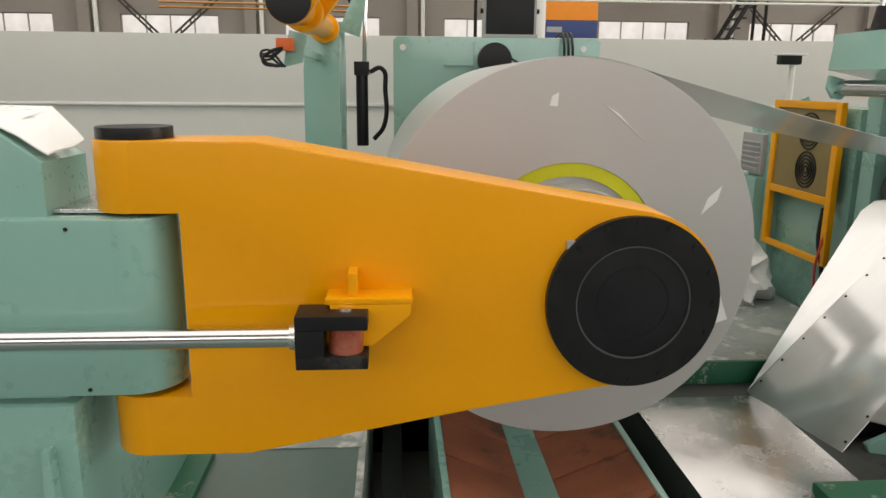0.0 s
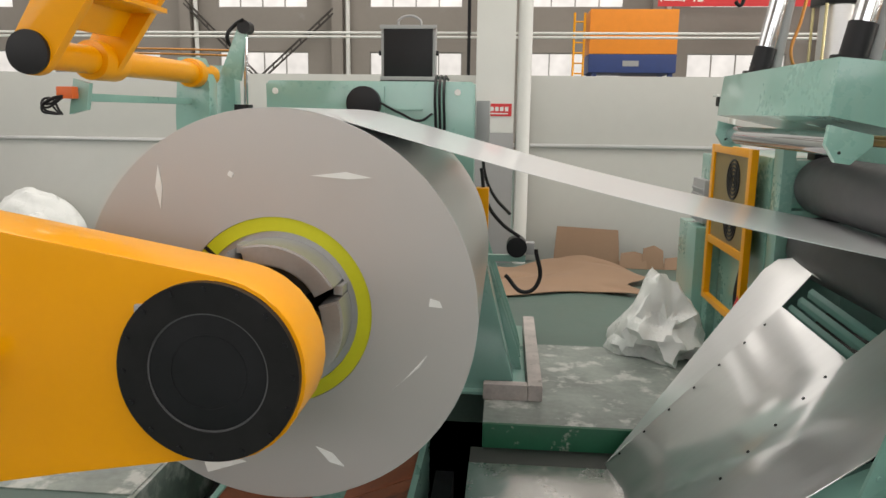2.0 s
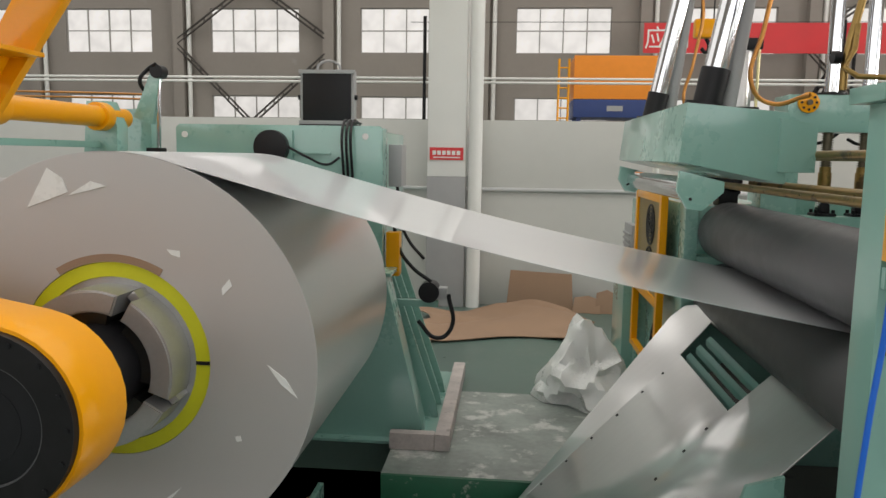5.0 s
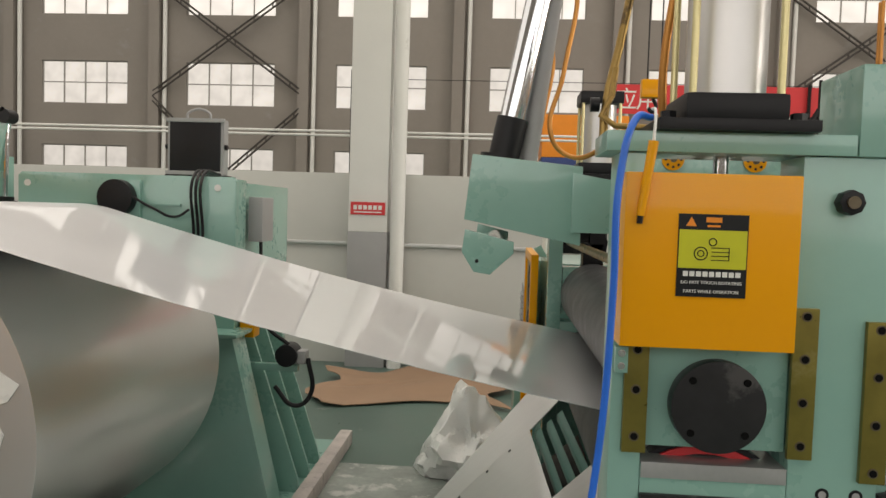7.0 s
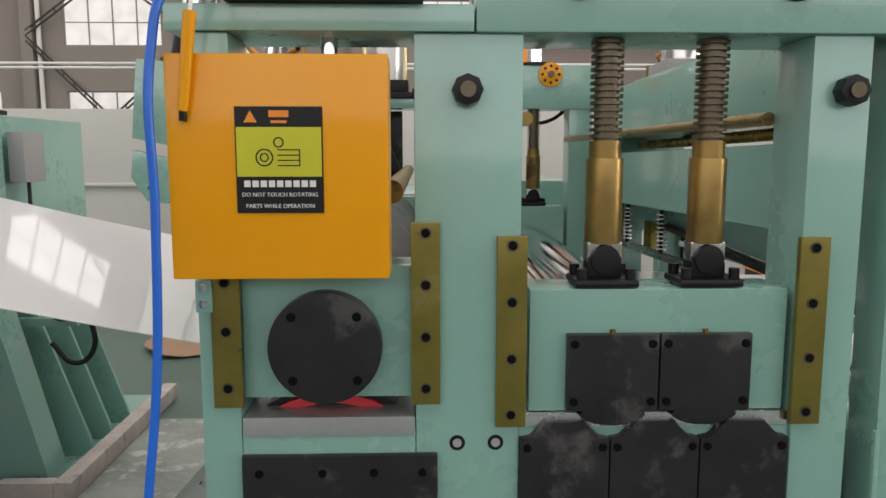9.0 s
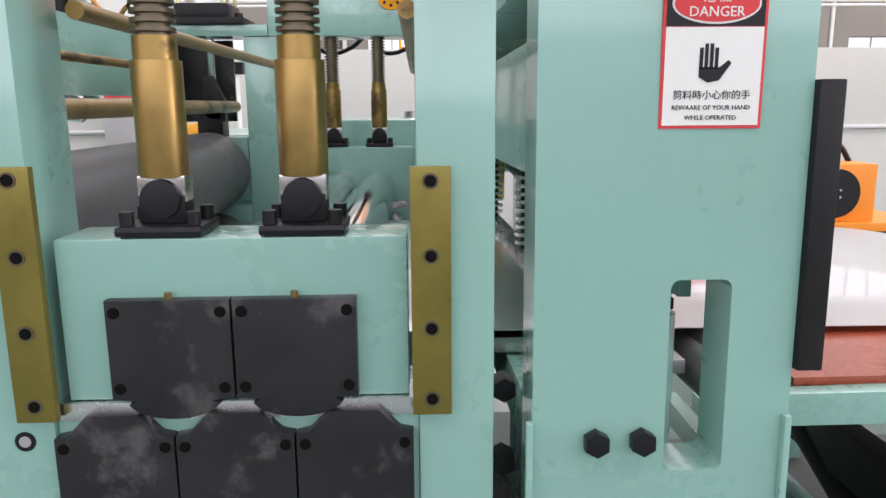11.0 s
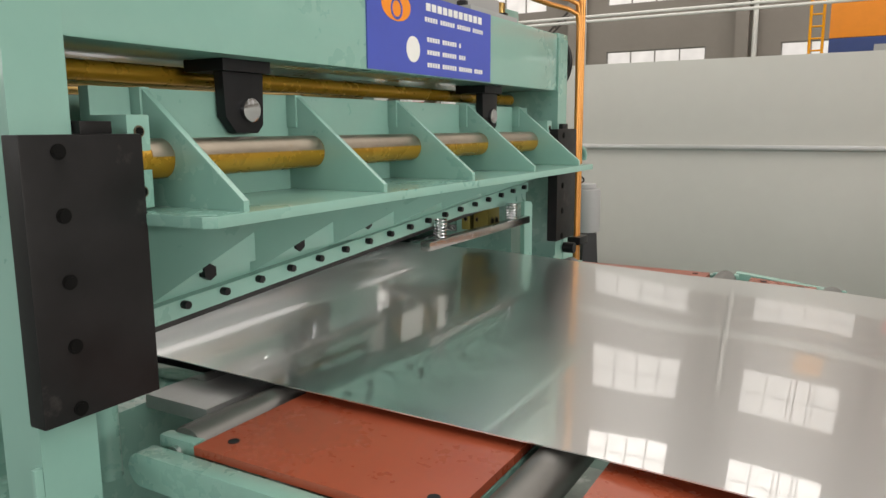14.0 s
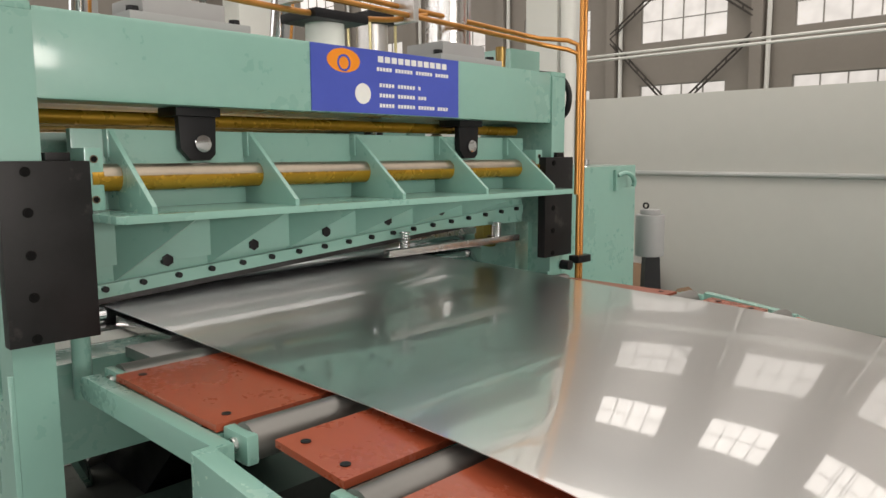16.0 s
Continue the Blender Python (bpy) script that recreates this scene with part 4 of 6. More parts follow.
    part("red_roll_end", ring((2.95, 0.955), "y", 0.185, 0.203, YF + 0.052, YF + 0.06, 48), RED, p, "red painted roll end")
    # bearing covers of the work rolls
    def cover(name, out, y):
        return part(name, prism(out, "y", y, YF + 0.012, 0.0025), COVER, p, "black oxide bearing cover")
    for x0, x1 in ((3.369, 3.530), (3.533, 3.694)):
        xm, w = (x0 + x1) / 2, (x1 - x0)
        out = [(x0, 1.278), (x0, 1.142), (x0 + 0.03, 1.14)]
        out += [(xm + 0.062 * math.cos(radians(t)), 1.142 + 0.028 * math.sin(radians(t))) for t in range(195, 346, 15)]
        out += [(x1 - 0.03, 1.14), (x1, 1.142), (x1, 1.278)]
        cv = cover("upper_cover", out, YF - 0.008)
        for x, z in ((x0 + 0.012, 1.262), (x1 - 0.012, 1.262), (x0 + 0.012, 1.158), (x1 - 0.012, 1.158)):
            socket_bolt((x, YF - 0.008, z), "-y", 0.0075, cv)
        part("grease_nipple", rod((xm, YF + 0.002, 1.278), (xm, YF + 0.002, 1.286), 0.005, 10), BRASS, cv)
    for k in range(3):
        x0, x1 = 3.288 + 0.1605 * k, 3.446 + 0.1605 * k
        out = [(x0, 0.94), (x1, 0.94), (x1, 1.09), (x1 - 0.018, 1.094), (x1 - 0.045, 1.122), (x0 + 0.045, 1.122), (x0 + 0.018, 1.094), (x0, 1.09)]
        cv = cover("lower_cover", out, YF - 0.012)
        for x, z in ((x0 + 0.012, 1.076), (x1 - 0.012, 1.076), (x0 + 0.012, 0.955), (x1 - 0.012, 0.955)):
            socket_bolt((x, YF - 0.012, z), "-y", 0.0075, cv)
    # screw jacks
    for y0, n in ((YF, "near"), (YB, "far")):
        yy = y0 + 0.055
        for x in (3.44, 3.625):
            foot = part("jack_foot", prism([(x - 0.056, yy - 0.045), (x + 0.056, yy - 0.045), (x + 0.056, yy + 0.045), (x - 0.056, yy + 0.045)], "z", 1.357, 1.372, 0.008), BLACK, p, "black jack foot")
            for dx in (-0.043, 0.043):
                for dy in (-0.032, 0.032):
                    part("stud", rod((x + dx, yy + dy, 1.372), (x + dx, yy + dy, 1.39), 0.0095, 12), BLACK, foot)
            part("clevis", box(x - 0.03, x + 0.03, yy - 0.022, yy + 0.022, 1.372, 1.41, 0.004), BLACK, p)
            part("pin", rod((x, yy - 0.03, 1.405), (x, yy + 0.03, 1.405), 0.026, 28, w=0.003), BLACK, p)
            part("socket_cheek", box(x - 0.031, x + 0.031, yy - 0.018, yy + 0.018, 1.40, 1.435, 0.002), STEEL, p)
            part("spindle_sleeve", rod((x, yy, 1.433), (x, yy, 1.583), 0.0325, 40, w=0.002), BRASS, p, "oil-stained bronze sleeve")
            part("spindle_neck", rod((x, yy, 1.583), (x, yy, 1.613), 0.028, 36), BRASS, p)
            sp = rod((x, yy, 1.61), (x, yy, 1.80), 0.021, 28)
            for k in range(15):
                z = 1.618 + 0.0115 * k
                ring((x, yy), "z", 0.0195, 0.0285, z, z + 0.0055, 28, sp)
            part("screw_spindle", sp, SCREW, p, "threaded steel spindle")
            part("top_cylinder", rod((x, yy, 1.985), (x, yy, 2.6), 0.034, 36), CHROME, p, "chrome cylinder tube")
            part("top_flange", rod((x, yy, 1.976), (x, yy, 1.99), 0.075, 36), BLACK, p)
    # knobs and discs on the near face
    for x, z, r in ((3.192, 1.695, 0.026), (3.835, 1.695, 0.026)):
        k = part("knob", rod((x, YF - 0.03, z), (x, YF, z), r, 8, w=0.003), BLACK, p)
        part("knob_end", rod((x, YF - 0.036, z), (x, YF - 0.03, z), r * 0.5, 20), SCREW, k)
    for x in (3.374, 3.735):
        d = part("pivot_disc", rod((x, YF - 0.022, 1.886), (x, YF - 0.012, 1.886), 0.047, 40, w=0.002), BLACK, p)
        part("pivot_pin", rod((x, YF - 0.045, 1.886), (x, YF - 0.022, 1.886), 0.011, 20), SCREW, d)
        for k in range(6):
            t = radians(60 * k)
            part("screw", rod((x + 0.036 * math.cos(t), YF - 0.025, 1.886 + 0.036 * math.sin(t)), (x + 0.036 * math.cos(t), YF - 0.02, 1.886 + 0.036 * math.sin(t)), 0.004, 8), BLACK, d)
    for x in (3.302, 3.684):
        d = part("far_disc", rod((x, YB - 0.03, 1.935), (x, YB - 0.012, 1.935), 0.052, 36, w=0.003), YELLOW, p, "yellow disc with black bolts")
        part("disc_pin", rod((x, YB - 0.045, 1.935), (x, YB - 0.03, 1.935), 0.014, 20), SCREW, d)
        for k in range(8):
            t = radians(45 * k)
            part("screw", rod((x + 0.036 * math.cos(t), YB - 0.034, 1.935 + 0.036 * math.sin(t)), (x + 0.036 * math.cos(t), YB - 0.03, 1.935 + 0.036 * math.sin(t)), 0.0065, 8), BLACK, d)
    part("far_guard_plate", box(2.765, 3.03, YB + 0.14, YB + 0.155, 1.46, 1.785, 0.003), COVER, p, "dark guard plate behind the far cylinder")
    part("far_lever", prism([(2.93, 1.47), (3.01, 1.46), (3.02, 1.53), (2.97, 1.64), (2.93, 1.64)], "y", YB + 0.02, YB + 0.06, 0.008), BLACK, p)
    for x in (3.36, 3.60):
        pipe("loose_cable", [(x, YB + 0.2, 1.76), (x + 0.06, YB + 0.2, 1.735), (x + 0.14, YB + 0.2, 1.755), (x + 0.2, YB + 0.2, 1.80)], 0.009, BLACK, p)
    # tie rods across the line
    for x, z, r in ((3.31, 1.655, 0.013), (3.765, 1.655, 0.013), (2.83, 1.66, 0.014), (3.06, 1.52, 0.022), (2.83, 1.52, 0.016)):
        part("tie_rod", rod((x, YF + 0.13, z), (x, YB, z), r, 20), BRASS, p, "yellow-brown tie rod")
    # rolls
    for x, z, r, n in ((2.95, 1.266, 0.155, "upper_roll"), (2.95, 0.935, 0.165, "lower_roll")):
        part(n, rod((x, YF + 0.14, z), (x, YB - 0.01, z), r, 72, w=0.012), RUBBER, p, "dark grey rubber pinch roll")
    for k in range(3):
        part("work_roll", rod((3.367 + 0.1605 * k, YF + 0.12, 1.035), (3.367 + 0.1605 * k, YB, 1.035), 0.062, 40), CHROME, p, "polished chrome work roll")
    for k in range(2):
        part("work_roll", rod((3.448 + 0.162 * k, YF + 0.12, 1.182), (3.448 + 0.162 * k, YB, 1.182), 0.078, 40), CHROME, p, "polished chrome work roll")
    # big air cylinder on top
    for y0 in (YF, YB):
        yy = y0 + 0.07
        cy = part("air_cylinder", rod((2.957, yy, 1.91), (2.957, yy, 2.20), 0.083, 48), ALU, p, "grey aluminium air cylinder")
        for z0, z1, nm in ((1.856, 1.912, "bottom_cap"), (2.195, 2.255, "top_cap")):
            part(nm, box(2.853, 3.062, yy - 0.1, yy + 0.1, z0, z1, 0.014), BLACK, cy, "dark grey end cap")
        part("flange", box(2.80, 3.12, yy - 0.11, yy + 0.11, 1.833, 1.857, 0.003), BLACK, cy)
        for dx in (-0.088, 0.088):
            for dy in (-0.085, 0.085):
                part("tie_bar", rod((2.957 + dx, yy + dy, 1.9), (2.957 + dx, yy + dy, 2.2), 0.008, 12), ZINC, cy)
        for dx in (-0.13, 0.135):
            part("nut", rod((2.957 + dx, yy - 0.06, 1.857), (2.957 + dx, yy - 0.06, 1.875), 0.017, 6), BLACK, cy)
        part("piston_rod", rod((2.957, yy, 1.40), (2.957, yy, 1.79), 0.016, 20), CHROME, p)
        part("rod_block", box(2.90, 3.0, yy - 0.05, yy + 0.05, 1.40, 1.52, 0.006), BLACK, p)
    # valve with its brown feed pipes beside the near cylinder
    v = part("air_valve", rod((2.786, 2.45, 2.215), (2.786, 2.45, 2.275), 0.02, 20, w=0.003), BLACK, p, "small air valve with red ring and black knobs")
    part("valve_ring", ring((2.79, 2.45), "z", 0.019, 0.027, 2.272, 2.29, 20), RED, v, "red ring")
    part("valve_knob", rod((2.79, 2.45, 2.29), (2.795, 2.45, 2.325), 0.02, 16, w=0.003), BLACK, v)
    part("side_knob", rod((2.728, 2.45, 2.25), (2.762, 2.45, 2.25), 0.03, 8, w=0.004), BLACK, v)
    part("valve_stem", rod((2.762, 2.45, 2.25), (2.77, 2.45, 2.25), 0.01, 12), BRASS, v)
    part("fitting", rod((2.80, 2.45, 2.255), (2.855, 2.45, 2.262), 0.012, 6), ZINC, v, "brass fitting")
    pipe("feed_pipe", [(2.79, 2.45, 2.215), (2.765, 2.45, 2.07), (2.745, 2.45, 1.98), (2.735, 2.45, 1.90), (2.735, 2.45, 1.84)], 0.011, BRASS, p, round_=False)
    pipe("feed_pipe", [(2.758, 2.44, 2.02), (2.75, 2.43, 1.95), (2.725, 2.43, 1.90), (2.76, 2.42, 1.875), (2.83, 2.4, 1.87)], 0.008, BRASS, p, round_=False)
    part("lower_knob", rod((2.70, 2.45, 1.93), (2.722, 2.45, 1.93), 0.018, 12), BLACK, p)
    return p


LEV = leveller()


def guard_box():
    g = thing("roll_guard", 2.9, 2.09, 1.396, "yellow guard box with a warning sign on the pinch roll", "guard box")
    part("cover", box(2.728, 3.065, 2.042, 2.138, 1.396, 1.741, 0.004), YELLOW, g)
    x0, x1, z0, z1, y = 2.832, 2.965, 1.50, 1.662, 2.0405
    sign = part("sign_plate", box(x0, x1, y - 0.0012, y + 0.001, z0, z1, 0), BLACK, g, "black and yellow warning plate")
    part("sign_field", box(x0 + 0.002, x1 - 0.002, y - 0.0022, y - 0.0012, z0 + 0.056, z1 - 0.031, 0), LIME, sign, "yellow pictogram field")
    tri = [(x0 + 0.014, z1 - 0.024), (x0 + 0.034, z1 - 0.024), (x0 + 0.024, z1 - 0.006)]
    part("triangle", prism(tri, "y", y - 0.0024, y - 0.0012, 0), ORANGE, sign)
    part("bar", box(x0 + 0.052, x0 + 0.082, y - 0.0022, y - 0.0012, z1 - 0.016, z1 - 0.006, 0), ORANGE, sign)
    part("bar", box(x0 + 0.055, x0 + 0.079, y - 0.0022, y - 0.0012, z1 - 0.025, z1 - 0.021, 0), ORANGE, sign)
    for cx, cz, r in ((x0 + 0.044, z0 + 0.085, 0.0135), (x0 + 0.066, z0 + 0.108, 0.008)):
        part("gear_mark", ring((cx, cz), "y", r - 0.002, r, y - 0.003, y - 0.0022, 24), BLACK, sign)
    part("gear_mark", ring((x0 + 0.044, z0 + 0.085), "y", 0.005, 0.0068, y - 0.003, y - 0.0022, 24), BLACK, sign)
    for k in range(4):
        part("block_mark", box(x0 + 0.064, x0 + 0.098, y - 0.003, y - 0.0022, z0 + 0.072 + 0.008 * k, z0 + 0.0735 + 0.008 * k, 0), BLACK, sign)
    part("block_mark", box(x0 + 0.097, x0 + 0.0985, y - 0.003, y - 0.0022, z0 + 0.072, z0 + 0.098, 0), BLACK, sign)
    letters("DO NOT TOUCH ROTATING", 0.0088, ((x0 + x1) / 2, y - 0.0022, z0 + 0.0255), WHITE, sign)
    letters("PARTS WHILE OPERATION", 0.0088, ((x0 + x1) / 2, y - 0.0022, z0 + 0.008), WHITE, sign)
    for k in range(9):
        part("character_bar", box(x0 + 0.012 + 0.0125 * k, x0 + 0.0215 + 0.0125 * k, y - 0.0022, y - 0.0012, z0 + 0.04, z0 + 0.05, 0), WHITE, sign)
    t = thing("hanging_pen", 2.764, 2.0, 1.64, "yellow marker hanging on a white string", "marker")
    part("body", rod((2.757, 2.035, 1.655), (2.775, 2.03, 1.80), 0.008, 12, r2=0.01), YELLOW, t)
    part("tip", rod((2.756, 2.036, 1.64), (2.757, 2.035, 1.656), 0.006, 12), BLACK, t)
    pipe("string", [(2.775, 2.03, 1.80), (2.78, 2.05, 1.86), (2.782, 2.09, 1.87)], 0.003, WHITE, t)
    pipe("air_hose", [(2.79, 2.14, 1.86), (2.74, 2.05, 1.84), (2.715, 2.03, 1.74), (2.71, 2.03, 1.5), (2.70, 2.03, 1.25), (2.675, 2.02, 1.0), (2.65, 2.0, 0.6), (2.66, 1.98, 0.2), (2.6, 1.95, 0.02)], 0.0075, BLUE_HOSE, None, "bright blue plastic air hose", category="air hose")


guard_box()


def press_head():
    h = thing("press_head", 2.5, 3.4, 1.5, "green swing head with a hold-down roller above the strip", "press head")
    out = [(2.375, 1.63), (2.395, 1.83), (2.73, 1.80), (2.73, 1.56)]
    part("cross_beam", prism(out, "y", 2.82, 4.20, 0.006), GREEN, h)
    for y0 in (2.81, 4.17):
        part("cheek", prism([(2.38, 1.60), (2.53, 1.565), (2.53, 1.53), (2.46, 1.463), (2.41, 1.47), (2.372, 1.53)], "y", y0, y0 + 0.03, 0.003), GREEN, h)
        # small black disc, its colour standing in for the hole's dark inside
        part("pivot_hole_shade", rod((2.419, y0 - 0.001, 1.504), (2.419, y0 + 0.005, 1.504), 0.006, 12), BLACK, h)
        part("link", prism([(2.70, 1.60), (2.82, 1.60), (2.82, 1.76), (2.70, 1.78)], "y", y0, y0 + 0.04, 0.003), GREEN, h)
    part("hold_roller", rod((2.46, 2.85, 1.53), (2.46, 4.16, 1.53), 0.045, 32), CHROME, h, "polished steel roller")
    for y0 in (2.95, 3.95):
        part("cylinder_base", rod((2.49, y0, 1.83), (2.515, y0, 1.955), 0.05, 32), BLACK, h, "black cylinder base")
        part("base_flange", rod((2.488, y0, 1.822), (2.49, y0, 1.834), 0.075, 32), BLACK, h)
        part("cylinder_tube", rod((2.51, y0, 1.93), (2.605, y0, 2.44), 0.042, 36), CHROME, h, "polished cylinder tube")
        part("side_tube", rod((2.57, y0 + 0.03, 1.82), (2.64, y0 + 0.03, 2.4), 0.028, 28), GREY_PLASTIC, h)
        pipe("copper_line", [(2.62, y0, 2.40), (2.68, y0, 2.42), (2.70, y0, 2.38), (2.67, y0, 2.1), (2.64, y0, 1.9), (2.70, y0, 1.84), (2.80, y0 - 0.1, 1.86)], 0.008, COPPER, h)
    pipe("copper_line", [(2.86, 2.35, 1.84), (2.85, 2.33, 2.0), (2.87, 2.3, 2.23)], 0.01, COPPER, h)
    part("valve", box(2.81, 2.88, 2.28, 2.34, 2.22, 2.27, 0.006), BLACK, h)


press_head()


# ---- drive side beyond the rolls ----
def drive_unit():
    d = thing("drive_unit", 3.0, 5.0, 0.0, "green drive housing behind the pinch rolls", "drive housing")
    part("gearbox", box(2.76, 3.25, 4.42, 5.35, 0.0, 1.40, 0.01), GREEN, d)
    part("motor_base", box(2.62, 2.95, 5.4, 5.9, 0.0, 0.85, 0.01), GREEN, d)
    part("gear_motor", box(2.66, 2.86, 5.42, 5.75, 0.87, 1.18, 0.02), GREY_PLASTIC, d, "grey gear motor")
    for k in range(6):
        part("motor_fin", box(2.65, 2.665, 5.45, 5.73, 0.9 + 0.04 * k, 0.915 + 0.04 * k, 0.001), GREY_PLASTIC, d)
    part("top_lug", prism([(2.73, 1.40), (2.78, 1.40), (2.74, 1.47), (2.70, 1.45)], "y", 5.0, 5.03, 0.002), GREEN, d)
    g = thing("drive_guard", 2.7, 4.9, 0.4, "yellow steel guard frame with a perforated panel", "machine guard")
    for y0, y1, z0, z1 in ((4.47, 4.53, 0.38, 1.44), (5.24, 5.30, 0.38, 1.44), (4.53, 5.24, 1.39, 1.44), (4.53, 5.24, 0.78, 0.83), (4.53, 5.24, 0.38, 0.42)):
        part("frame_bar", box(2.66, 2.70, y0, y1, z0, z1, 0.003), YELLOW, g)
    part("mesh_panel", box(2.675, 2.685, 4.53, 5.24, 0.83, 1.39, 0), mat("tan_perforated_panel", (0.22, 0.16, 0.06), 0.5, vary=0.2, fine=90, bump=0.3), g, "tan perforated panel")
    for z in (0.98, 1.24):
        rg = bmesh.new()
        for k in range(5):
            ring((4.82, z), "x", 0.02 + 0.024 * k, 0.03 + 0.024 * k, 2.668, 2.675, 32, rg)
        part("vent", rg, BLACK, g, "round slotted vent")
    pipe("hose", [(2.70, 4.6, 0.75), (2.66, 4.55, 0.55), (2.68, 4.5, 0.3), (2.66, 4.6, 0.02)], 0.014, BLACK, g)
    pipe("red_wire", [(2.72, 4.55, 0.66), (2.66, 4.5, 0.56), (2.6, 4.45, 0.36), (2.62, 4.4, 0.03)], 0.008, mat("red_cable", (0.5, 0.02, 0.02), 0.4), g)
    c = thing("security_camera", 2.74, 5.35, 1.40, "white bullet security camera on a short pole", "camera")
    part("pole", rod((2.79, 5.35, 1.36), (2.79, 5.35, 1.70), 0.022, 20), WHITE, c)
    part("camera_body", box(2.68, 2.84, 5.315, 5.385, 1.69, 1.755, 0.012), BLACK, c)
    part("sun_hood", box(2.665, 2.875, 5.30, 5.40, 1.755, 1.77, 0.004), WHITE, c)
    p = thing("camera_pedestal", 2.85, 5.45, 0.0, "green steel pedestal under the security camera", "pedestal")
    part("box", box(2.70, 3.1, 5.28, 5.68, 0.0, 1.36, 0.008), GREEN, p)
    return d


drive_unit()


# ---- shear ----
def shear():
    s = thing("shear", 4.1, 3.1, 0.0, "green painted hydraulic plate shear", "shear")
    X0, X1 = 3.928, 4.286
    for y0, y1, n in ((2.15, 2.235, "near"), (4.07, 4.155, "far")):
        ho = bmesh.new()
        za, zb, xa, xb, rr = 1.02, 1.292, 4.112, 4.195, 0.012
        lo = [(xa + rr * (1 - math.cos(radians(t))), za + rr * (1 - math.sin(radians(t)))) for t in (0, 30, 60, 90)]
        hi = [(xa + rr * (1 - math.cos(radians(t))), zb - rr * (1 - math.sin(radians(t)))) for t in (0, 30, 60, 90)]
        mir = lambda q: (xa + xb - q[0], q[1])
        prism([(X0, 0.0), (X1, 0.0), (X1, za + rr), mir(lo[0])] + [mir(q) for q in lo[1:]] + lo[::-1] + [(X0, za + rr)], "y", y0, y1, 0, ho)
        prism([(X0, zb - rr)] + [hi[0]] + hi[1:] + [mir(q) for q in hi[::-1]] + [(X1, zb - rr), (X1, 1.862), (X0, 1.862)], "y", y0, y1, 0, ho)
        box(X0, xa, y0, y1, za + rr, zb - rr, 0, ho)
        box(xb, X1, y0, y1, za + rr, zb - rr, 0, ho)
        part(n + "_housing", ho, GREEN, s)
        for x0, x1 in ((3.918, 3.928), (4.276, 4.286)):
            part(n + "_edge_rib", box(x0, x1, y0 - 0.012, y0, 0.0, 1.10, 0.003), GREEN, s)
    part("slot_liner", box(4.118, 4.146, 2.24, 2.26, 1.05, 1.29, 0.002), GREEN, s)
    part("slot_rod", rod((4.165, 2.33, 0.98), (4.165, 2.33, 1.2), 0.022, 20), GREEN, s)
    for x in (4.015, 4.079):
        bolt((x, 2.15, 1.068), "-y", 0.0185, 0.02, s)
    part("top_knob", rod((4.10, 2.12, 1.70), (4.10, 2.15, 1.70), 0.024, 8), BLACK, s)
    part("cross_beam", box(3.92, 4.281, 2.235, 4.07, 1.682, 1.875, 0.012), GREEN, s)
    for y0, y1 in ((2.15, 2.236), (4.069, 4.165)):
        part("beam_end", box(3.92, 4.281, y0, y1, 1.863, 1.88, 0.004), GREEN, s)
    # knife beam with ribs
    part("beam_web", box(4.175, 4.2, 2.325, 4.0, 1.30, 1.625, 0.003), GREEN, s)
    part("beam_shelf", prism([(4.2, 2.31), (4.43, 2.325), (4.445, 2.34), (4.445, 3.99), (4.43, 4.0), (4.2, 4.0)], "z", 1.418, 1.436, 0.003), GREEN, s)
    for y in (2.407, 2.776, 3.145, 3.514, 3.883):
        part("rib", prism([(4.2, 1.436), (4.435, 1.436), (4.435, 1.452), (4.225, 1.622), (4.2, 1.622)], "y", y - 0.006, y + 0.006, 0.0015), GREEN, s)
        part("rib_tab", box(4.2, 4.225, y - 0.01, y + 0.01, 1.56, 1.625, 0.002), GREEN, s)
    tb = part("turn_bar", rod((4.262, 2.335, 1.512), (4.262, 3.985, 1.512), 0.0315, 36), YELLOW_BAR, s, "yellow-brown round bar, worn bright on top")
    for ya, yb in ((2.36, 2.40), (2.415, 2.768), (2.784, 3.137), (3.153, 3.506), (3.522, 3.875), (3.891, 3.97)):
        own = ring((1.0, 1.512), "y", 0.0313, 0.0322, ya, yb, 14, None, 8, 135)
        bmesh.ops.translate(own, verts=own.verts, vec=(3.262, 0, 0))
        part("worn_band", own, WORN_BAR, tb, "band of bare worn steel")
    part("upper_bar", rod((4.1, 2.24, 1.655), (4.1, 4.07, 1.655), 0.018, 24), YELLOW_BAR, s, "yellow-brown round bar")
    for y in (2.622, 3.652):
        hg = part("hanger", prism([(y - 0.05, 1.69), (y + 0.055, 1.69), (y + 0.05, 1.565), (y + 0.035, 1.55), (y - 0.02, 1.55), (y - 0.045, 1.58)], "x", 4.203, 4.226, 0.003), BLACK, s, "black hanger bracket")
        part("hanger_pin", rod((4.226, y + 0.012, 1.592), (4.236, y + 0.012, 1.592), 0.022, 28, w=0.002), CHROME, hg)
        part("hanger_root", box(4.14, 4.24, y - 0.06, y + 0.06, 1.66, 1.684, 0.003), BLACK, hg)
    for y in (2.34, 3.985):
        part("bar_block", box(4.2, 4.29, y - 0.02, y + 0.02, 1.44, 1.58, 0.003), GREEN, s)
        for z in (1.465, 1.555):
            socket_bolt((4.29, y, z), "x", 0.009, s)
    # raked blade below the shelf
    def blade_z(y):
        return 1.235 + (y - 2.36) * 0.068
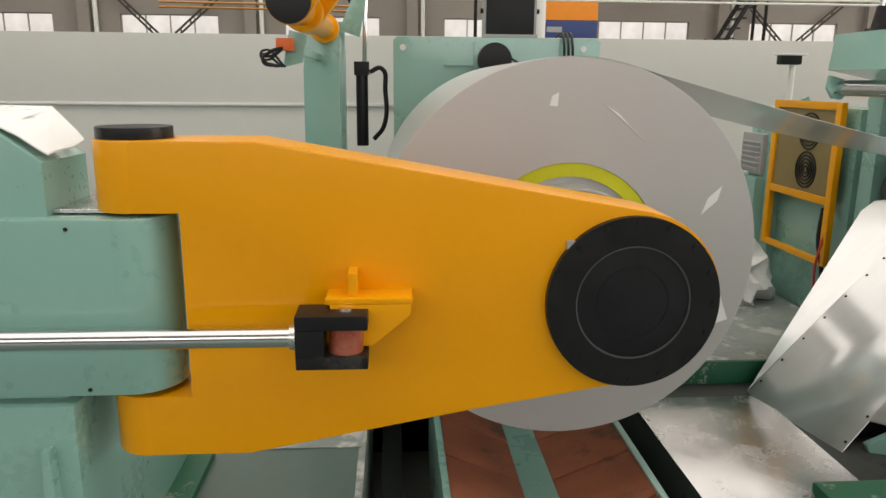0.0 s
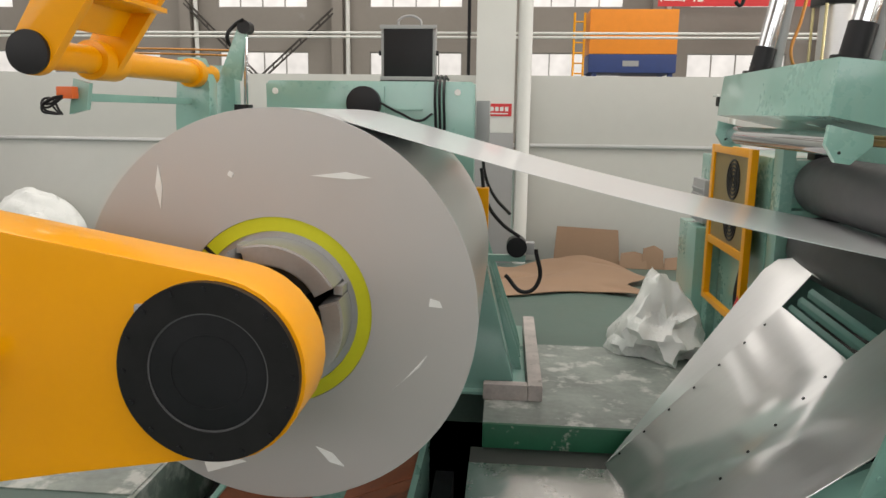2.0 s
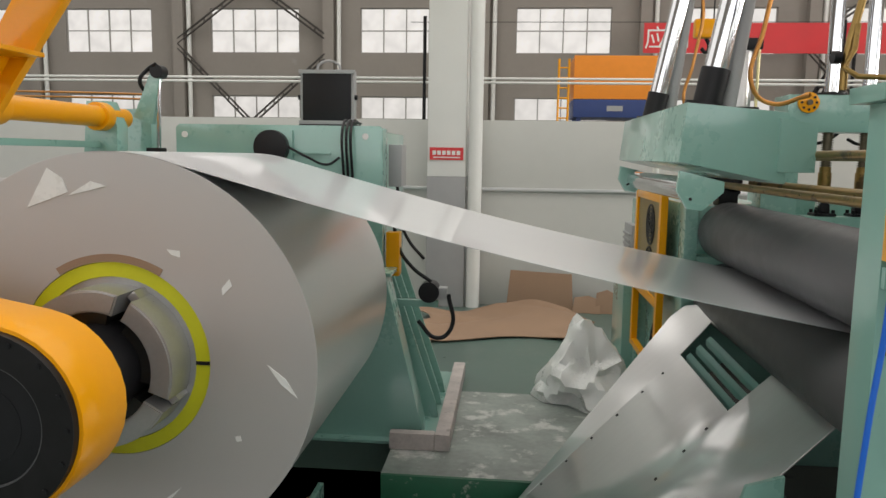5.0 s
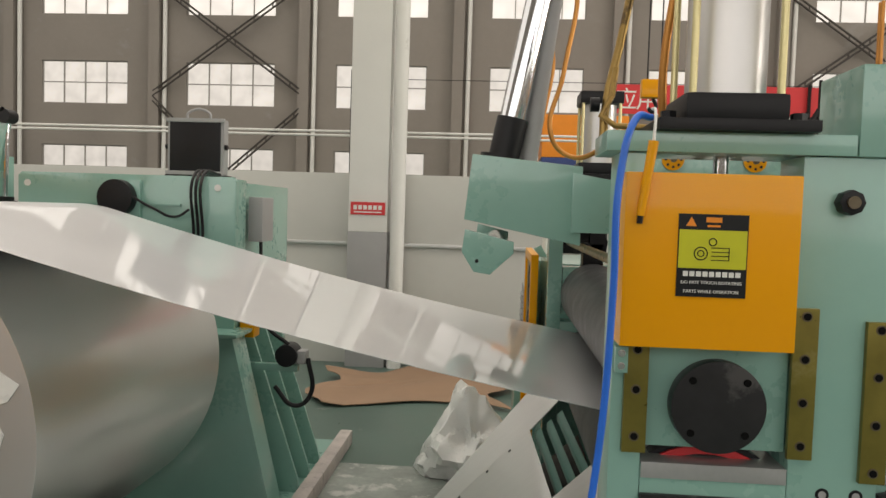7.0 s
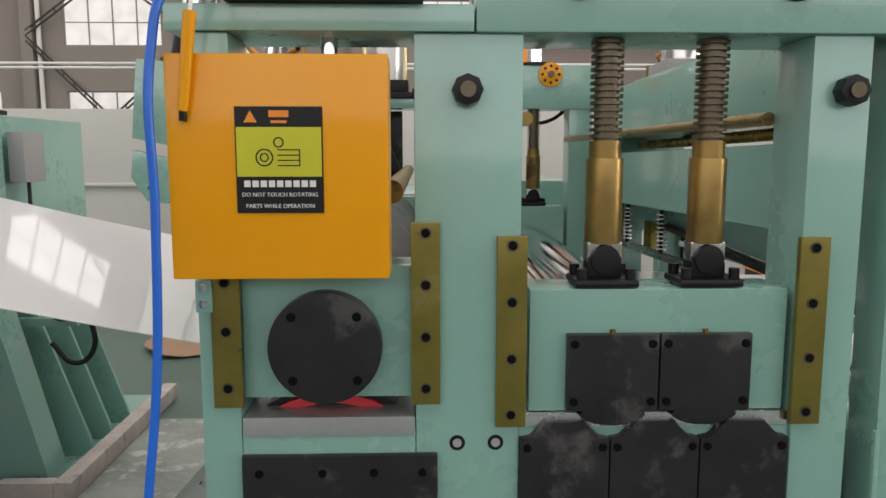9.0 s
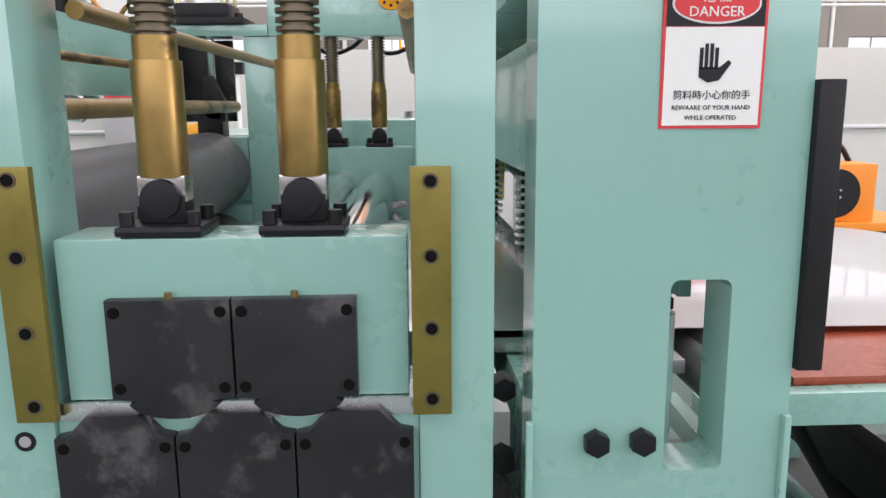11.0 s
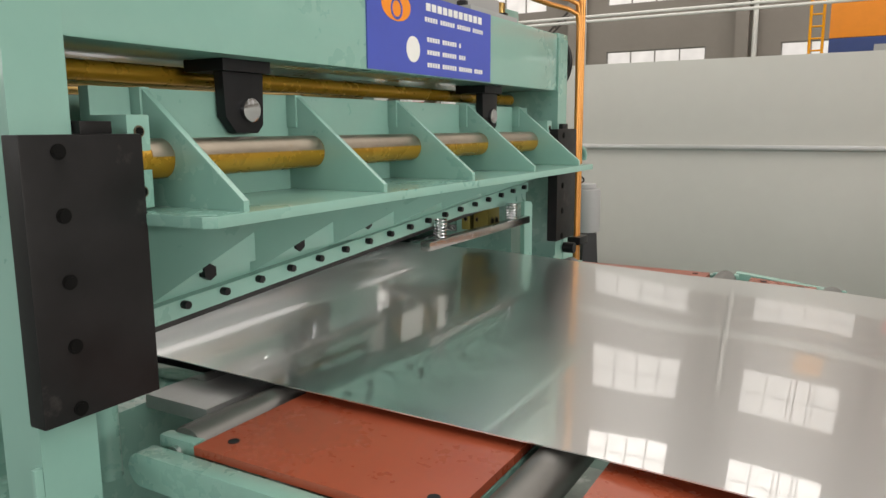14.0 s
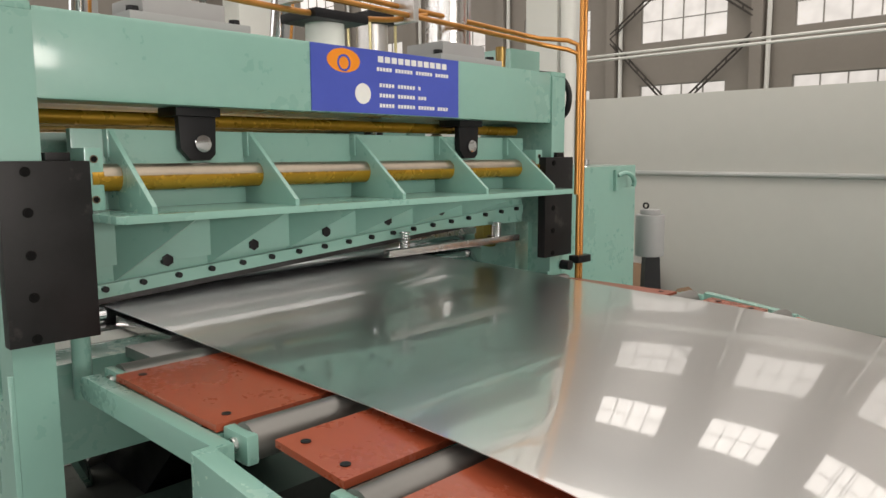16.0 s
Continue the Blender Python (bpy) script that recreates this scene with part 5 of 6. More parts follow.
    part("blade_holder", prism([(2.33, blade_z(2.33) - 0.005), (3.99, blade_z(3.99) - 0.005), (3.99, 1.418), (2.33, 1.418)], "x", 4.17, 4.19, 0.001), GREEN, s)
    part("blade_lip", prism([(2.33, blade_z(2.33) - 0.01), (3.99, blade_z(3.99) - 0.01), (3.99, blade_z(3.99) + 0.022), (2.33, blade_z(2.33) + 0.022)], "x", 4.19, 4.212, 0.001), GREEN, s)
    # blade coloured dark to stand for the shaded gap above the sheet
    part("blade", prism([(2.33, blade_z(2.33) - 0.03), (3.99, blade_z(3.99) - 0.03), (3.99, blade_z(3.99) - 0.012), (2.33, blade_z(2.33) - 0.012)], "x", 4.14, 4.185, 0.001), DARK_STEEL, s, "ground steel blade coloured dark for the shaded gap")
    for k in range(6):
        y = 2.407 + 0.247 * k
        pts = [(4.2, blade_z(y) + 0.03), (4.2, 1.417), (4.40, 1.417), (4.40, 1.40)]
        bm = bmesh.new()
        a = [(4.19, y, blade_z(y) + 0.02), (4.19, y, 1.417), (4.39, y + 0.12, 1.417)]
        vs = [bm.verts.new(q) for q in a]
        bm.faces.new(vs)
        thicken(bm, (-0.01, 0.01, 0))
        part("lower_rib", bm, GREEN, s)
    for k in range(6):
        y = 2.539 + 0.2495 * k
        bolt((4.19, y, blade_z(y) + 0.052), "x", 0.016, 0.016, s)
    for k in range(18):
        y = 2.375 + 0.092 * k
        bolt((4.212, y, blade_z(y) + 0.012), "x", 0.0075, 0.014, s, None, False)
    # guides at both housings
    for y0 in (2.138, 3.985):
        g = part("guide_block", box(4.287, 4.322, y0, y0 + 0.182, 1.165, 1.552, 0.003), BLACK_PLATE, s, "black steel guide block")
        for z in (1.53, 1.446, 1.357, 1.268, 1.18):
            socket_bolt((4.322, y0 + 0.052, z), "x", 0.0105, g)
        part("guide_stop", box(4.24, 4.30, y0 + 0.1, y0 + 0.15, 1.552, 1.57, 0.002), BLACK_PLATE, s)
    # far gauge block and springs
    part("gauge_block", box(4.08, 4.12, 3.86, 3.95, 1.21, 1.34, 0.003), OLIVE, s, "olive gauge block with dark slots")
    for z in (1.235, 1.315):
        socket_bolt((4.12, 3.89, z), "x", 0.014, s)
        socket_bolt((4.12, 3.925, z), "x", 0.014, s)
    for y in (3.33, 3.80):
        sp = bmesh.new()
        for k in range(6):
            ring((4.235, y), "z", 0.014, 0.019, 1.262 + 0.009 * k, 1.266 + 0.009 * k, 20, sp)
        part("coil_spring", sp, CHROME, s, "small steel spring")
    part("clamp_bar", box(4.22, 4.25, 3.25, 3.92, 1.235, 1.258, 0.002), STEEL, s)
    # hold-down behind the knife, seen from the entry side
    part("clamp_beam", box(3.95, 4.0, 2.25, 4.06, 1.42, 1.62, 0.004), GREEN, s)
    part("clamp_foot", box(3.965, 3.995, 2.3, 4.0, 1.24, 1.265, 0.003), STEEL, s)
    for y in (2.55, 3.0, 3.45, 3.85):
        st = part("spring_stud", rod((3.98, y, 1.26), (3.98, y, 1.50), 0.008, 12), BLACK, s)
        part("stud_block", box(3.955, 4.015, y - 0.03, y + 0.03, 1.42, 1.475, 0.003), OLIVE, st)
        part("stud_nut", rod((3.98, y, 1.475), (3.98, y, 1.515), 0.018, 6), BLACK, st)
        sp = bmesh.new()
        for k in range(9):
            ring((3.98, y), "z", 0.013, 0.019, 1.275 + 0.015 * k, 1.281 + 0.015 * k, 20, sp)
        part("coil_spring", sp, STEEL, st)
    for y in (4.02,):
        for k in range(2):
            b = part("far_strip", box(3.93 + 0.05 * k, 3.965 + 0.05 * k, y, y + 0.04, 1.18, 1.52, 0.002), OLIVE, s)
            for z in (1.22, 1.31, 1.40, 1.49):
                socket_bolt((3.947 + 0.05 * k, y, z), "-y", 0.009, b)
    part("feed_tray", box(3.80, 4.15, 2.56, 3.91, 1.06, 1.09, 0.003), STEEL, s)
    part("feed_guard", box(3.80, 3.92, 2.3, 4.05, 0.95, 1.05, 0.003), WHITE, s, "pale guard plate under the strip")
    part("lower_knife_bed", box(3.95, 4.10, 2.25, 4.06, 0.80, 1.055, 0.004), GREEN, s)
    part("exit_plate", box(4.10, 4.262, 2.46, 4.05, 1.045, 1.072, 0.004), JAW, s, "ground steel plate at the knife")
    part("exit_roll", rod((4.31, 2.38, 1.04), (4.31, 4.05, 1.04), 0.042, 36), ROLLER, s, "grey steel exit roll")
    for z in (1.1, 0.98, 0.86):
        bolt((3.905, 2.3, z), "-y", 0.02, 0.04, s)
    # top: cylinders, pipes
    for y in (2.62, 3.66):
        part("top_plate", box(3.98, 4.24, y - 0.16, y + 0.16, 1.876, 1.90, 0.004), GREY_PLASTIC, s, "grey cylinder mounting plate")
        part("cylinder_foot", box(4.02, 4.20, y - 0.11, y + 0.11, 1.90, 1.95, 0.006), GREY_PLASTIC, s)
        part("cylinder_tube", rod((4.11, y, 1.95), (4.11, y, 2.6), 0.075, 36), STEEL, s)
        for dy in (-0.135, 0.135):
            bolt((4.2, y + dy, 1.90), "z", 0.016, 0.016, s)
    part("valve_body", rod((4.11, 3.12, 1.876), (4.11, 3.12, 1.96), 0.06, 28), WHITE, s)
    part("valve_cap", prism([(4.02, 3.02), (4.2, 3.02), (4.2, 3.22), (4.02, 3.22)], "z", 1.96, 1.99, 0.01), BLACK, s)
    part("oil_sight", rod((4.1, 3.98, 1.876), (4.1, 3.98, 1.98), 0.02, 20), BRASS, s)
    for e in (0.0, 0.024):
        pipe("copper_riser", [(4.302, 4.24 + e, 0.3), (4.302, 4.24 + e, 2.75)], 0.0095, COPPER, s, round_=False)
    for z, x in ((1.985, 4.20), (2.02, 4.15)):
        pipe("copper_line", [(x, 2.3, z + 0.05), (x, 3.7, z + 0.02), (x, 4.05, z + 0.01), (x + 0.03, 4.12, z), (4.27, 4.19, z - 0.01), (4.295, 4.222, z - 0.025), (4.3, 4.226, z - 0.07), (4.3, 4.226, 1.4)], 0.009, COPPER, s, round_=False)
    for y in (2.95, 3.4):
        part("pipe_saddle", box(4.13, 4.225, y - 0.012, y + 0.012, 1.99, 2.08, 0.003), ALU, s)
    pipe("copper_line", [(4.17, 2.2, 1.99), (4.17, 2.5, 1.985), (4.17, 3.3, 1.99), (4.17, 3.5, 2.03)], 0.009, COPPER, s)
    part("pipe_clamp", box(4.28, 4.33, 4.21, 4.30, 1.12, 1.15, 0.004), BLACK, s)
    part("far_knob", rod((4.29, 4.15, 1.12), (4.33, 4.15, 1.12), 0.02, 12), BLACK, s)
    pipe("hose", [(4.2, 4.1, 1.88), (4.26, 4.17, 1.86), (4.27, 4.2, 1.75), (4.2, 4.2, 1.68)], 0.012, BLACK, s)
    return s


SHEAR = turn_to_view(shear())


def signs():
    d = thing("danger_sign", 4.151, 2.148, 1.49, "white danger sign with red border and black pictogram", "sign")
    x0, x1, z0, z1, y = 4.085, 4.217, 1.492, 1.672, 2.1475
    part("plate", box(x0, x1, y - 0.001, y + 0.0022, z0, z1, 0), RED, d, "red bordered plate")
    part("field", box(x0 + 0.004, x1 - 0.004, y - 0.002, y - 0.001, z0 + 0.004, 1.617, 0), WHITE, d, "white field")
    part("head", box(x0 + 0.004, x1 - 0.004, y - 0.002, y - 0.001, 1.618, z1 - 0.004, 0), BLACK, d, "black head field")

    def oval(a, b, cx, cz):
        return [(cx + a * math.cos(radians(t)), cz + b * math.sin(radians(t))) for t in range(0, 360, 10)]
    cx, cz = (x0 + x1) / 2, 1.645
    part("oval_edge", prism(oval(0.056, 0.0245, cx, cz), "y", y - 0.0028, y - 0.002, 0), WHITE, d)
    part("oval", prism(oval(0.0535, 0.022, cx, cz), "y", y - 0.0036, y - 0.0028, 0), RED, d, "red oval")
    letters("DANGER", 0.0175, (cx, y - 0.0036, cz - 0.0155), WHITE, d)
    letters("危 險", 0.0155, (cx, y - 0.0036, cz + 0.0025), WHITE, d)
    letters("剪料時小心你的手", 0.0125, (cx, y - 0.002, 1.5295), BLACK, d)
    letters("REWAARE OF YOUR HAND", 0.0082, (cx, y - 0.002, 1.5155), BLACK, d)
    letters("WHILE OPERATED", 0.0082, (cx, y - 0.002, 1.503), BLACK, d)
    pc = bmesh.new()
    prism([(cx - 0.018, 1.556), (cx - 0.006, 1.549), (cx + 0.008, 1.552), (cx + 0.023, 1.573), (cx + 0.019, 1.577), (cx + 0.008, 1.568), (cx - 0.018, 1.568)], "y", y - 0.0028, y - 0.002, 0, pc)
    for k in range(4):
        box(cx - 0.018 + 0.0065 * k, cx - 0.0135 + 0.0065 * k, y - 0.0028, y - 0.002, 1.566, 1.592 + (0.005 if k in (1, 2) else 0), 0, pc)
    part("pictogram", pc, BLACK, d, "black pictogram")
    b = maker = thing("maker_plate", 4.285, 3.237, 1.685, "blue maker's plate with an orange round mark", "sign")
    y0, y1, z0, z1, x = 2.937, 3.537, 1.686, 1.872, 4.2815
    part("plate", box(x, x + 0.003, y0, y1, z0, z1, 0), mat("blue_sign", (0.055, 0.085, 0.42), 0.35), b)
    part("mark", prism([(y0 + 0.115 + 0.06 * math.cos(radians(t)), 1.832 + 0.034 * math.sin(radians(t))) for t in range(0, 360, 12)], "x", x + 0.003, x + 0.0038, 0), ORANGE, b, "orange round mark")
    part("mark_stroke", ring((y0 + 0.115, 1.825), "x", 0.018, 0.024, x + 0.0038, x + 0.0045, 24), mat("mark_blue", (0.02, 0.06, 0.4), 0.4), b)
    part("round_seal", prism([(y0 + 0.185 + 0.03 * math.cos(radians(t)), 1.742 + 0.03 * math.sin(radians(t))) for t in range(0, 360, 12)], "x", x + 0.003, x + 0.0038, 0), WHITE, b)
    for k in range(11):
        part("character_bar", box(x + 0.003, x + 0.0038, y0 + 0.245 + 0.0275 * k, y0 + 0.266 + 0.0275 * k, 1.838, 1.856, 0), WHITE, b)
    for a, c, z in ((0.24, 0.56, 1.812), (0.25, 0.43, 1.765), (0.25, 0.46, 1.735), (0.25, 0.56, 1.705)):
        n = int((c - a) / 0.0125)
        for k in range(n):
            if k % 7 != 5:
                part("writing_bar", box(x + 0.003, x + 0.0038, y0 + a + 0.0125 * k, y0 + a + 0.0125 * k + 0.009, z, z + 0.011, 0), WHITE, b)
    turn_to_view(maker)
    r = thing("notice", 1.12, 8.09, 1.59, "small red notice with white marks on the column", "notice")
    part("plate", box(0.945, 1.306, 8.088, 8.097, 1.597, 1.728, 0), RED, r)
    for k in range(6):
        part("character_bar", box(0.975 + 0.052 * k, 1.012 + 0.052 * k, 8.085, 8.088, 1.65, 1.695, 0), WHITE, r)
    part("writing_bar", box(0.98, 1.27, 8.085, 8.088, 1.618, 1.63, 0), WHITE, r)


signs()


# ---- run-out table ----


def table():
    t = thing("run_out_table", 5.2, 3.1, 0.0, "green run-out roller table with red rubber pads", "roller table")

    def fall(x):
        # the outer end hangs lower, bent with the sheet to fit the camera's view
        u = max(0.0, x - 4.9)
        return 0.03 * u + 0.13 * u * u

    for y0, n in ((2.28, "near"), (4.10, "far")):
        pts = [(4.35 + 0.027 * math.cos(radians(a)), 1.047 + 0.027 * math.sin(radians(a))) for a in range(90, 271, 20)] + [(4.93, 1.018), (4.93, 1.074)]
        part(n + "_arm_rail", prism(pts, "y", y0, y0 + 0.035, 0.003), GREEN, t)
        yy = y0 - 0.045 if n == "near" else y0 + 0.04
        part(n + "_side_rail", prism([(4.93, 1.082), (5.2, 1.052), (5.53, 0.965), (5.85, 0.865), (6.25, 0.70), (6.25, 0.50), (5.85, 0.67), (5.4, 0.83), (5.05, 0.89), (4.93, 0.91)], "y", yy, yy + 0.04, 0.003), GREEN, t)
        for x in (5.0, 5.35):
            part("tube_end", rod((x, yy - 0.004, 1.0 - fall(x)), (x, yy, 1.0 - fall(x)), 0.017, 24), GREEN, t)
        for x in (5.4, 6.1):
            part("leg", box(x, x + 0.09, y0, y0 + 0.09, 0.0, 0.85 if x < 6 else 0.55, 0.004), GREEN, t)
    for x in (4.376, 4.905, 5.215, 5.53, 5.85, 6.2):
        f = fall(x)
        r = part("roller", rod((x, 2.35, 1.058 - f), (x, 4.10, 1.058 - f), 0.036, 36), ROLLER, t, "grey steel roller")
        for y in (2.342, 4.10):
            part("roller_bracket", box(x - 0.04, x + 0.04, y - 0.012, y + 0.012, 1.03 - f, 1.084 - f, 0.006), GREEN, t)
            part("axle", rod((x, y - 0.02, 1.06 - f), (x, y + 0.02, 1.06 - f), 0.014, 16), STEEL, r)
    for x0, x1 in ((4.425, 4.86), (4.985, 5.172), (5.262, 5.48), (5.58, 5.80), (5.9, 6.15)):
        pd = part("pad", prism([(x0, 1.072 - fall(x0)), (x1, 1.072 - fall(x1)), (x1, 1.086 - fall(x1)), (x0, 1.086 - fall(x0))], "y", 2.32 if x0 < 4.9 else 2.36, 4.08, 0.002), RED_PAD, t, "red rubber pad")
        for x in (x0 + 0.04, x1 - 0.04):
            for y in (2.363 if x0 < 4.9 else 2.395, 4.04):
                part("screw", rod((x, y, 1.0855 - fall(x)), (x, y, 1.0875 - fall(x)), 0.009, 16), BLACK, pd)
    for x in (4.46, 4.82):
        part("cross_bar", box(x, x + 0.04, 2.29, 4.03, 1.02, 1.068, 0.003), GREEN, t)
    # understructure
    u = thing("scrap_conveyor", 4.5, 3.4, 0.0, "steel frame with bright scrap plates under the table", "scrap conveyor")
    for x in (4.06, 4.20, 4.80, 4.93):
        part("beam", box(x, x + 0.06, 2.6, 4.1, 0.22, 0.32, 0.004), STEEL if x < 4.5 else GREEN, u)
    part("tray", box(4.30, 4.75, 2.6, 4.2, 0.20, 0.215, 0.003), SLAB, u)
    for k in range(6):
        part("scrap_plate", prism([(4.36 + 0.01 * k, 0.23), (4.66 + 0.015 * k, 0.29), (4.66 + 0.015 * k, 0.294), (4.36 + 0.01 * k, 0.234)], "y", 2.85 + 0.14 * k, 2.96 + 0.14 * k, 0.001), CHROME, u, "bright scrap strip")
    part("drive_tube", rod((5.05, 2.7, 0.2), (5.0, 3.9, 0.75), 0.06, 28), BLACK, u)
    part("chain_cover", box(4.98, 5.06, 2.6, 4.0, 0.45, 0.6, 0.004), BLACK, u)
    pipe("red_cable", [(4.95, 3.6, 0.9), (4.97, 3.4, 0.6), (5.1, 3.2, 0.45), (5.3, 3.1, 0.42)], 0.012, mat("red_cable_sheath", (0.5, 0.015, 0.015), 0.4), u)
    # dark sheet laid here to stand in for the shade under the machines
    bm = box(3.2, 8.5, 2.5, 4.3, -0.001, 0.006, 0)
    tagged(part("floor_shade_sheet", bm, PIT), "dark sheet over the floor standing in for machine shade", "floor", kind="structure")
    return t


TABLE = turn_to_view(table())
TABLE.matrix_world = Matrix.Translation((-0.038, 0.0, 0.0)) @ TABLE.matrix_world


# ---- side units beyond the table ----
def side_units():
    c = thing("control_cabinet", 3.75, 5.6, 0.0, "green steel cabinet beside the shear with a hook handle", "cabinet")
    part("body", box(3.40, 3.882, 4.62, 5.346, 0.0, 1.455, 0.008), GREEN, c)
    part("handle_plate", box(3.882, 3.90, 5.12, 5.15, 1.325, 1.435, 0.002), GREEN, c)
    pipe("handle", [(3.895, 5.14, 1.405), (3.92, 5.2, 1.415), (3.93, 5.25, 1.375), (3.925, 5.255, 1.345)], 0.013, GREEN, c)
    part("filler_cap", rod((3.74, 5.05, 1.455), (3.74, 5.05, 1.49), 0.03, 20), CHROME, c)
    m = thing("small_motor", 3.86, 5.7, 0.0, "grey electric motor with a ring bolt beside the cabinet", "electric motor")
    part("body", rod((3.86, 5.7, 0.9), (3.86, 5.7, 1.15), 0.085, 32, w=0.01), GREY_PLASTIC, m)
    part("cap", rod((3.86, 5.7, 1.15), (3.86, 5.7, 1.18), 0.06, 24, w=0.008), GREY_PLASTIC, m)
    part("ring_bolt", ring((3.83, 1.20), "y", 0.012, 0.02, 5.695, 5.705, 20), BLACK, m)
    part("stand", rod((3.88, 5.7, 0.0), (3.87, 5.7, 0.9), 0.10, 4, r2=0.06), BLACK, m)
    m.location = (3.78, 5.7, -0.0)
    h = thing("hydraulic_unit", 6.4, 6.4, 0.0, "orange hydraulic power unit with blue motor and black fan", "hydraulic unit")
    part("tank", box(5.83, 7.3, 6.1, 6.9, 0.0, 0.64, 0.01), BLACK, h, "black tank")
    part("top_plate", box(5.82, 7.32, 6.08, 6.92, 0.64, 0.70, 0.006), ORANGE, h)
    mo = part("motor", rod((6.02, 6.35, 0.87), (6.20, 6.2, 0.87), 0.125, 36, w=0.015), mat("blue_grey_motor", (0.06, 0.17, 0.22), 0.4), h, "blue-grey electric motor")
    d = Vector((0.18, -0.15, 0)).normalized()
    a = Vector((6.20, 6.2, 0.87))
    part("fan_cover", rod(a, a + d * 0.10, 0.132, 36, w=0.02), mat("blue_grey_cover", (0.07, 0.2, 0.25), 0.4), mo)
    part("fan_grille", rod(a + d * 0.10, a + d * 0.104, 0.09, 36), GREY_PLASTIC, mo)
    for k in range(14):
        t = radians(25 * k)
        v = Vector((0.15, 0.18, 0)).normalized() * math.cos(t) + Vector((0, 0, 1)) * math.sin(t)
        p = Vector((6.02, 6.35, 0.87)) + v * 0.128
        part("fin", rod(p, p + Vector((0.16, -0.133, 0)), 0.008, 6), mat("fin_paint", (0.06, 0.17, 0.22), 0.4) if k == 0 else bpy.data.materials["fin_paint"], mo)
    part("motor_foot", box(5.92, 6.26, 6.1, 6.42, 0.70, 0.75, 0.004), BLACK, h)
    part("terminal_box", box(5.92, 6.04, 6.12, 6.22, 0.82, 0.93, 0.008), mat("box_paint", (0.06, 0.17, 0.22), 0.4), h)
    part("pump", rod((5.95, 6.41, 0.87), (5.85, 6.49, 0.83), 0.05, 20), BLACK, h)
    co = part("cooler", box(6.36, 6.95, 6.15, 6.45, 0.70, 1.10, 0.012), ORANGE, h, "orange oil cooler")
    part("fan", rod((6.66, 6.13, 0.9), (6.66, 6.15, 0.9), 0.17, 40), BLACK, co, "round black fan")
    for k in range(4):
        t = radians(45 + 90 * k)
        part("fan_nut", rod((6.66 + 0.035 * math.cos(t), 6.12, 0.9 + 0.035 * math.sin(t)), (6.66 + 0.035 * math.cos(t), 6.13, 0.9 + 0.035 * math.sin(t)), 0.01, 8), CHROME, co)
    for x in (6.42, 6.6):
        part("fitting", rod((x, 6.3, 1.10), (x, 6.3, 1.19), 0.02, 16), BRASS, co)
    pipe("hose", [(6.0, 6.3, 1.0), (6.15, 6.25, 1.04), (6.3, 6.3, 1.03), (6.36, 6.32, 1.02)], 0.018, BLACK, h)
    pipe("hose", [(6.6, 6.3, 1.18), (6.65, 6.35, 1.25), (6.8, 6.4, 1.22), (6.9, 6.42, 1.1)], 0.02, BLACK, h)


side_units()


# ---- hall clutter ----
def crumpled(name, cx, cy, cz, rx, ry, rz, material, label, category, seed, rough=0.5):
    bm = bmesh.new()
    bmesh.ops.create_icosphere(bm, subdivisions=4, radius=1)
    off = Vector((seed * 3.1, seed * 1.7, 0))
    for v in bm.verts:
        q = v.co + off
        n = noise.noise(q * 1.1) * rough + (0.25 - abs(noise.noise(q * 1.6))) * rough * 1.1 + (0.2 - abs(noise.noise(q * 4.2))) * rough * 0.42 + (0.15 - abs(noise.noise(q * 9))) * rough * 0.2
        v.co *= 1 + n
        t = 1 - 0.35 * max(-0.6, min(1.0, v.co.z))
        v.co = Vector((cx + v.co.x * rx * t, cy + v.co.y * ry * t, max(cz + v.co.z * rz, 0.005)))
    return solo(name, bm, material, label, category)


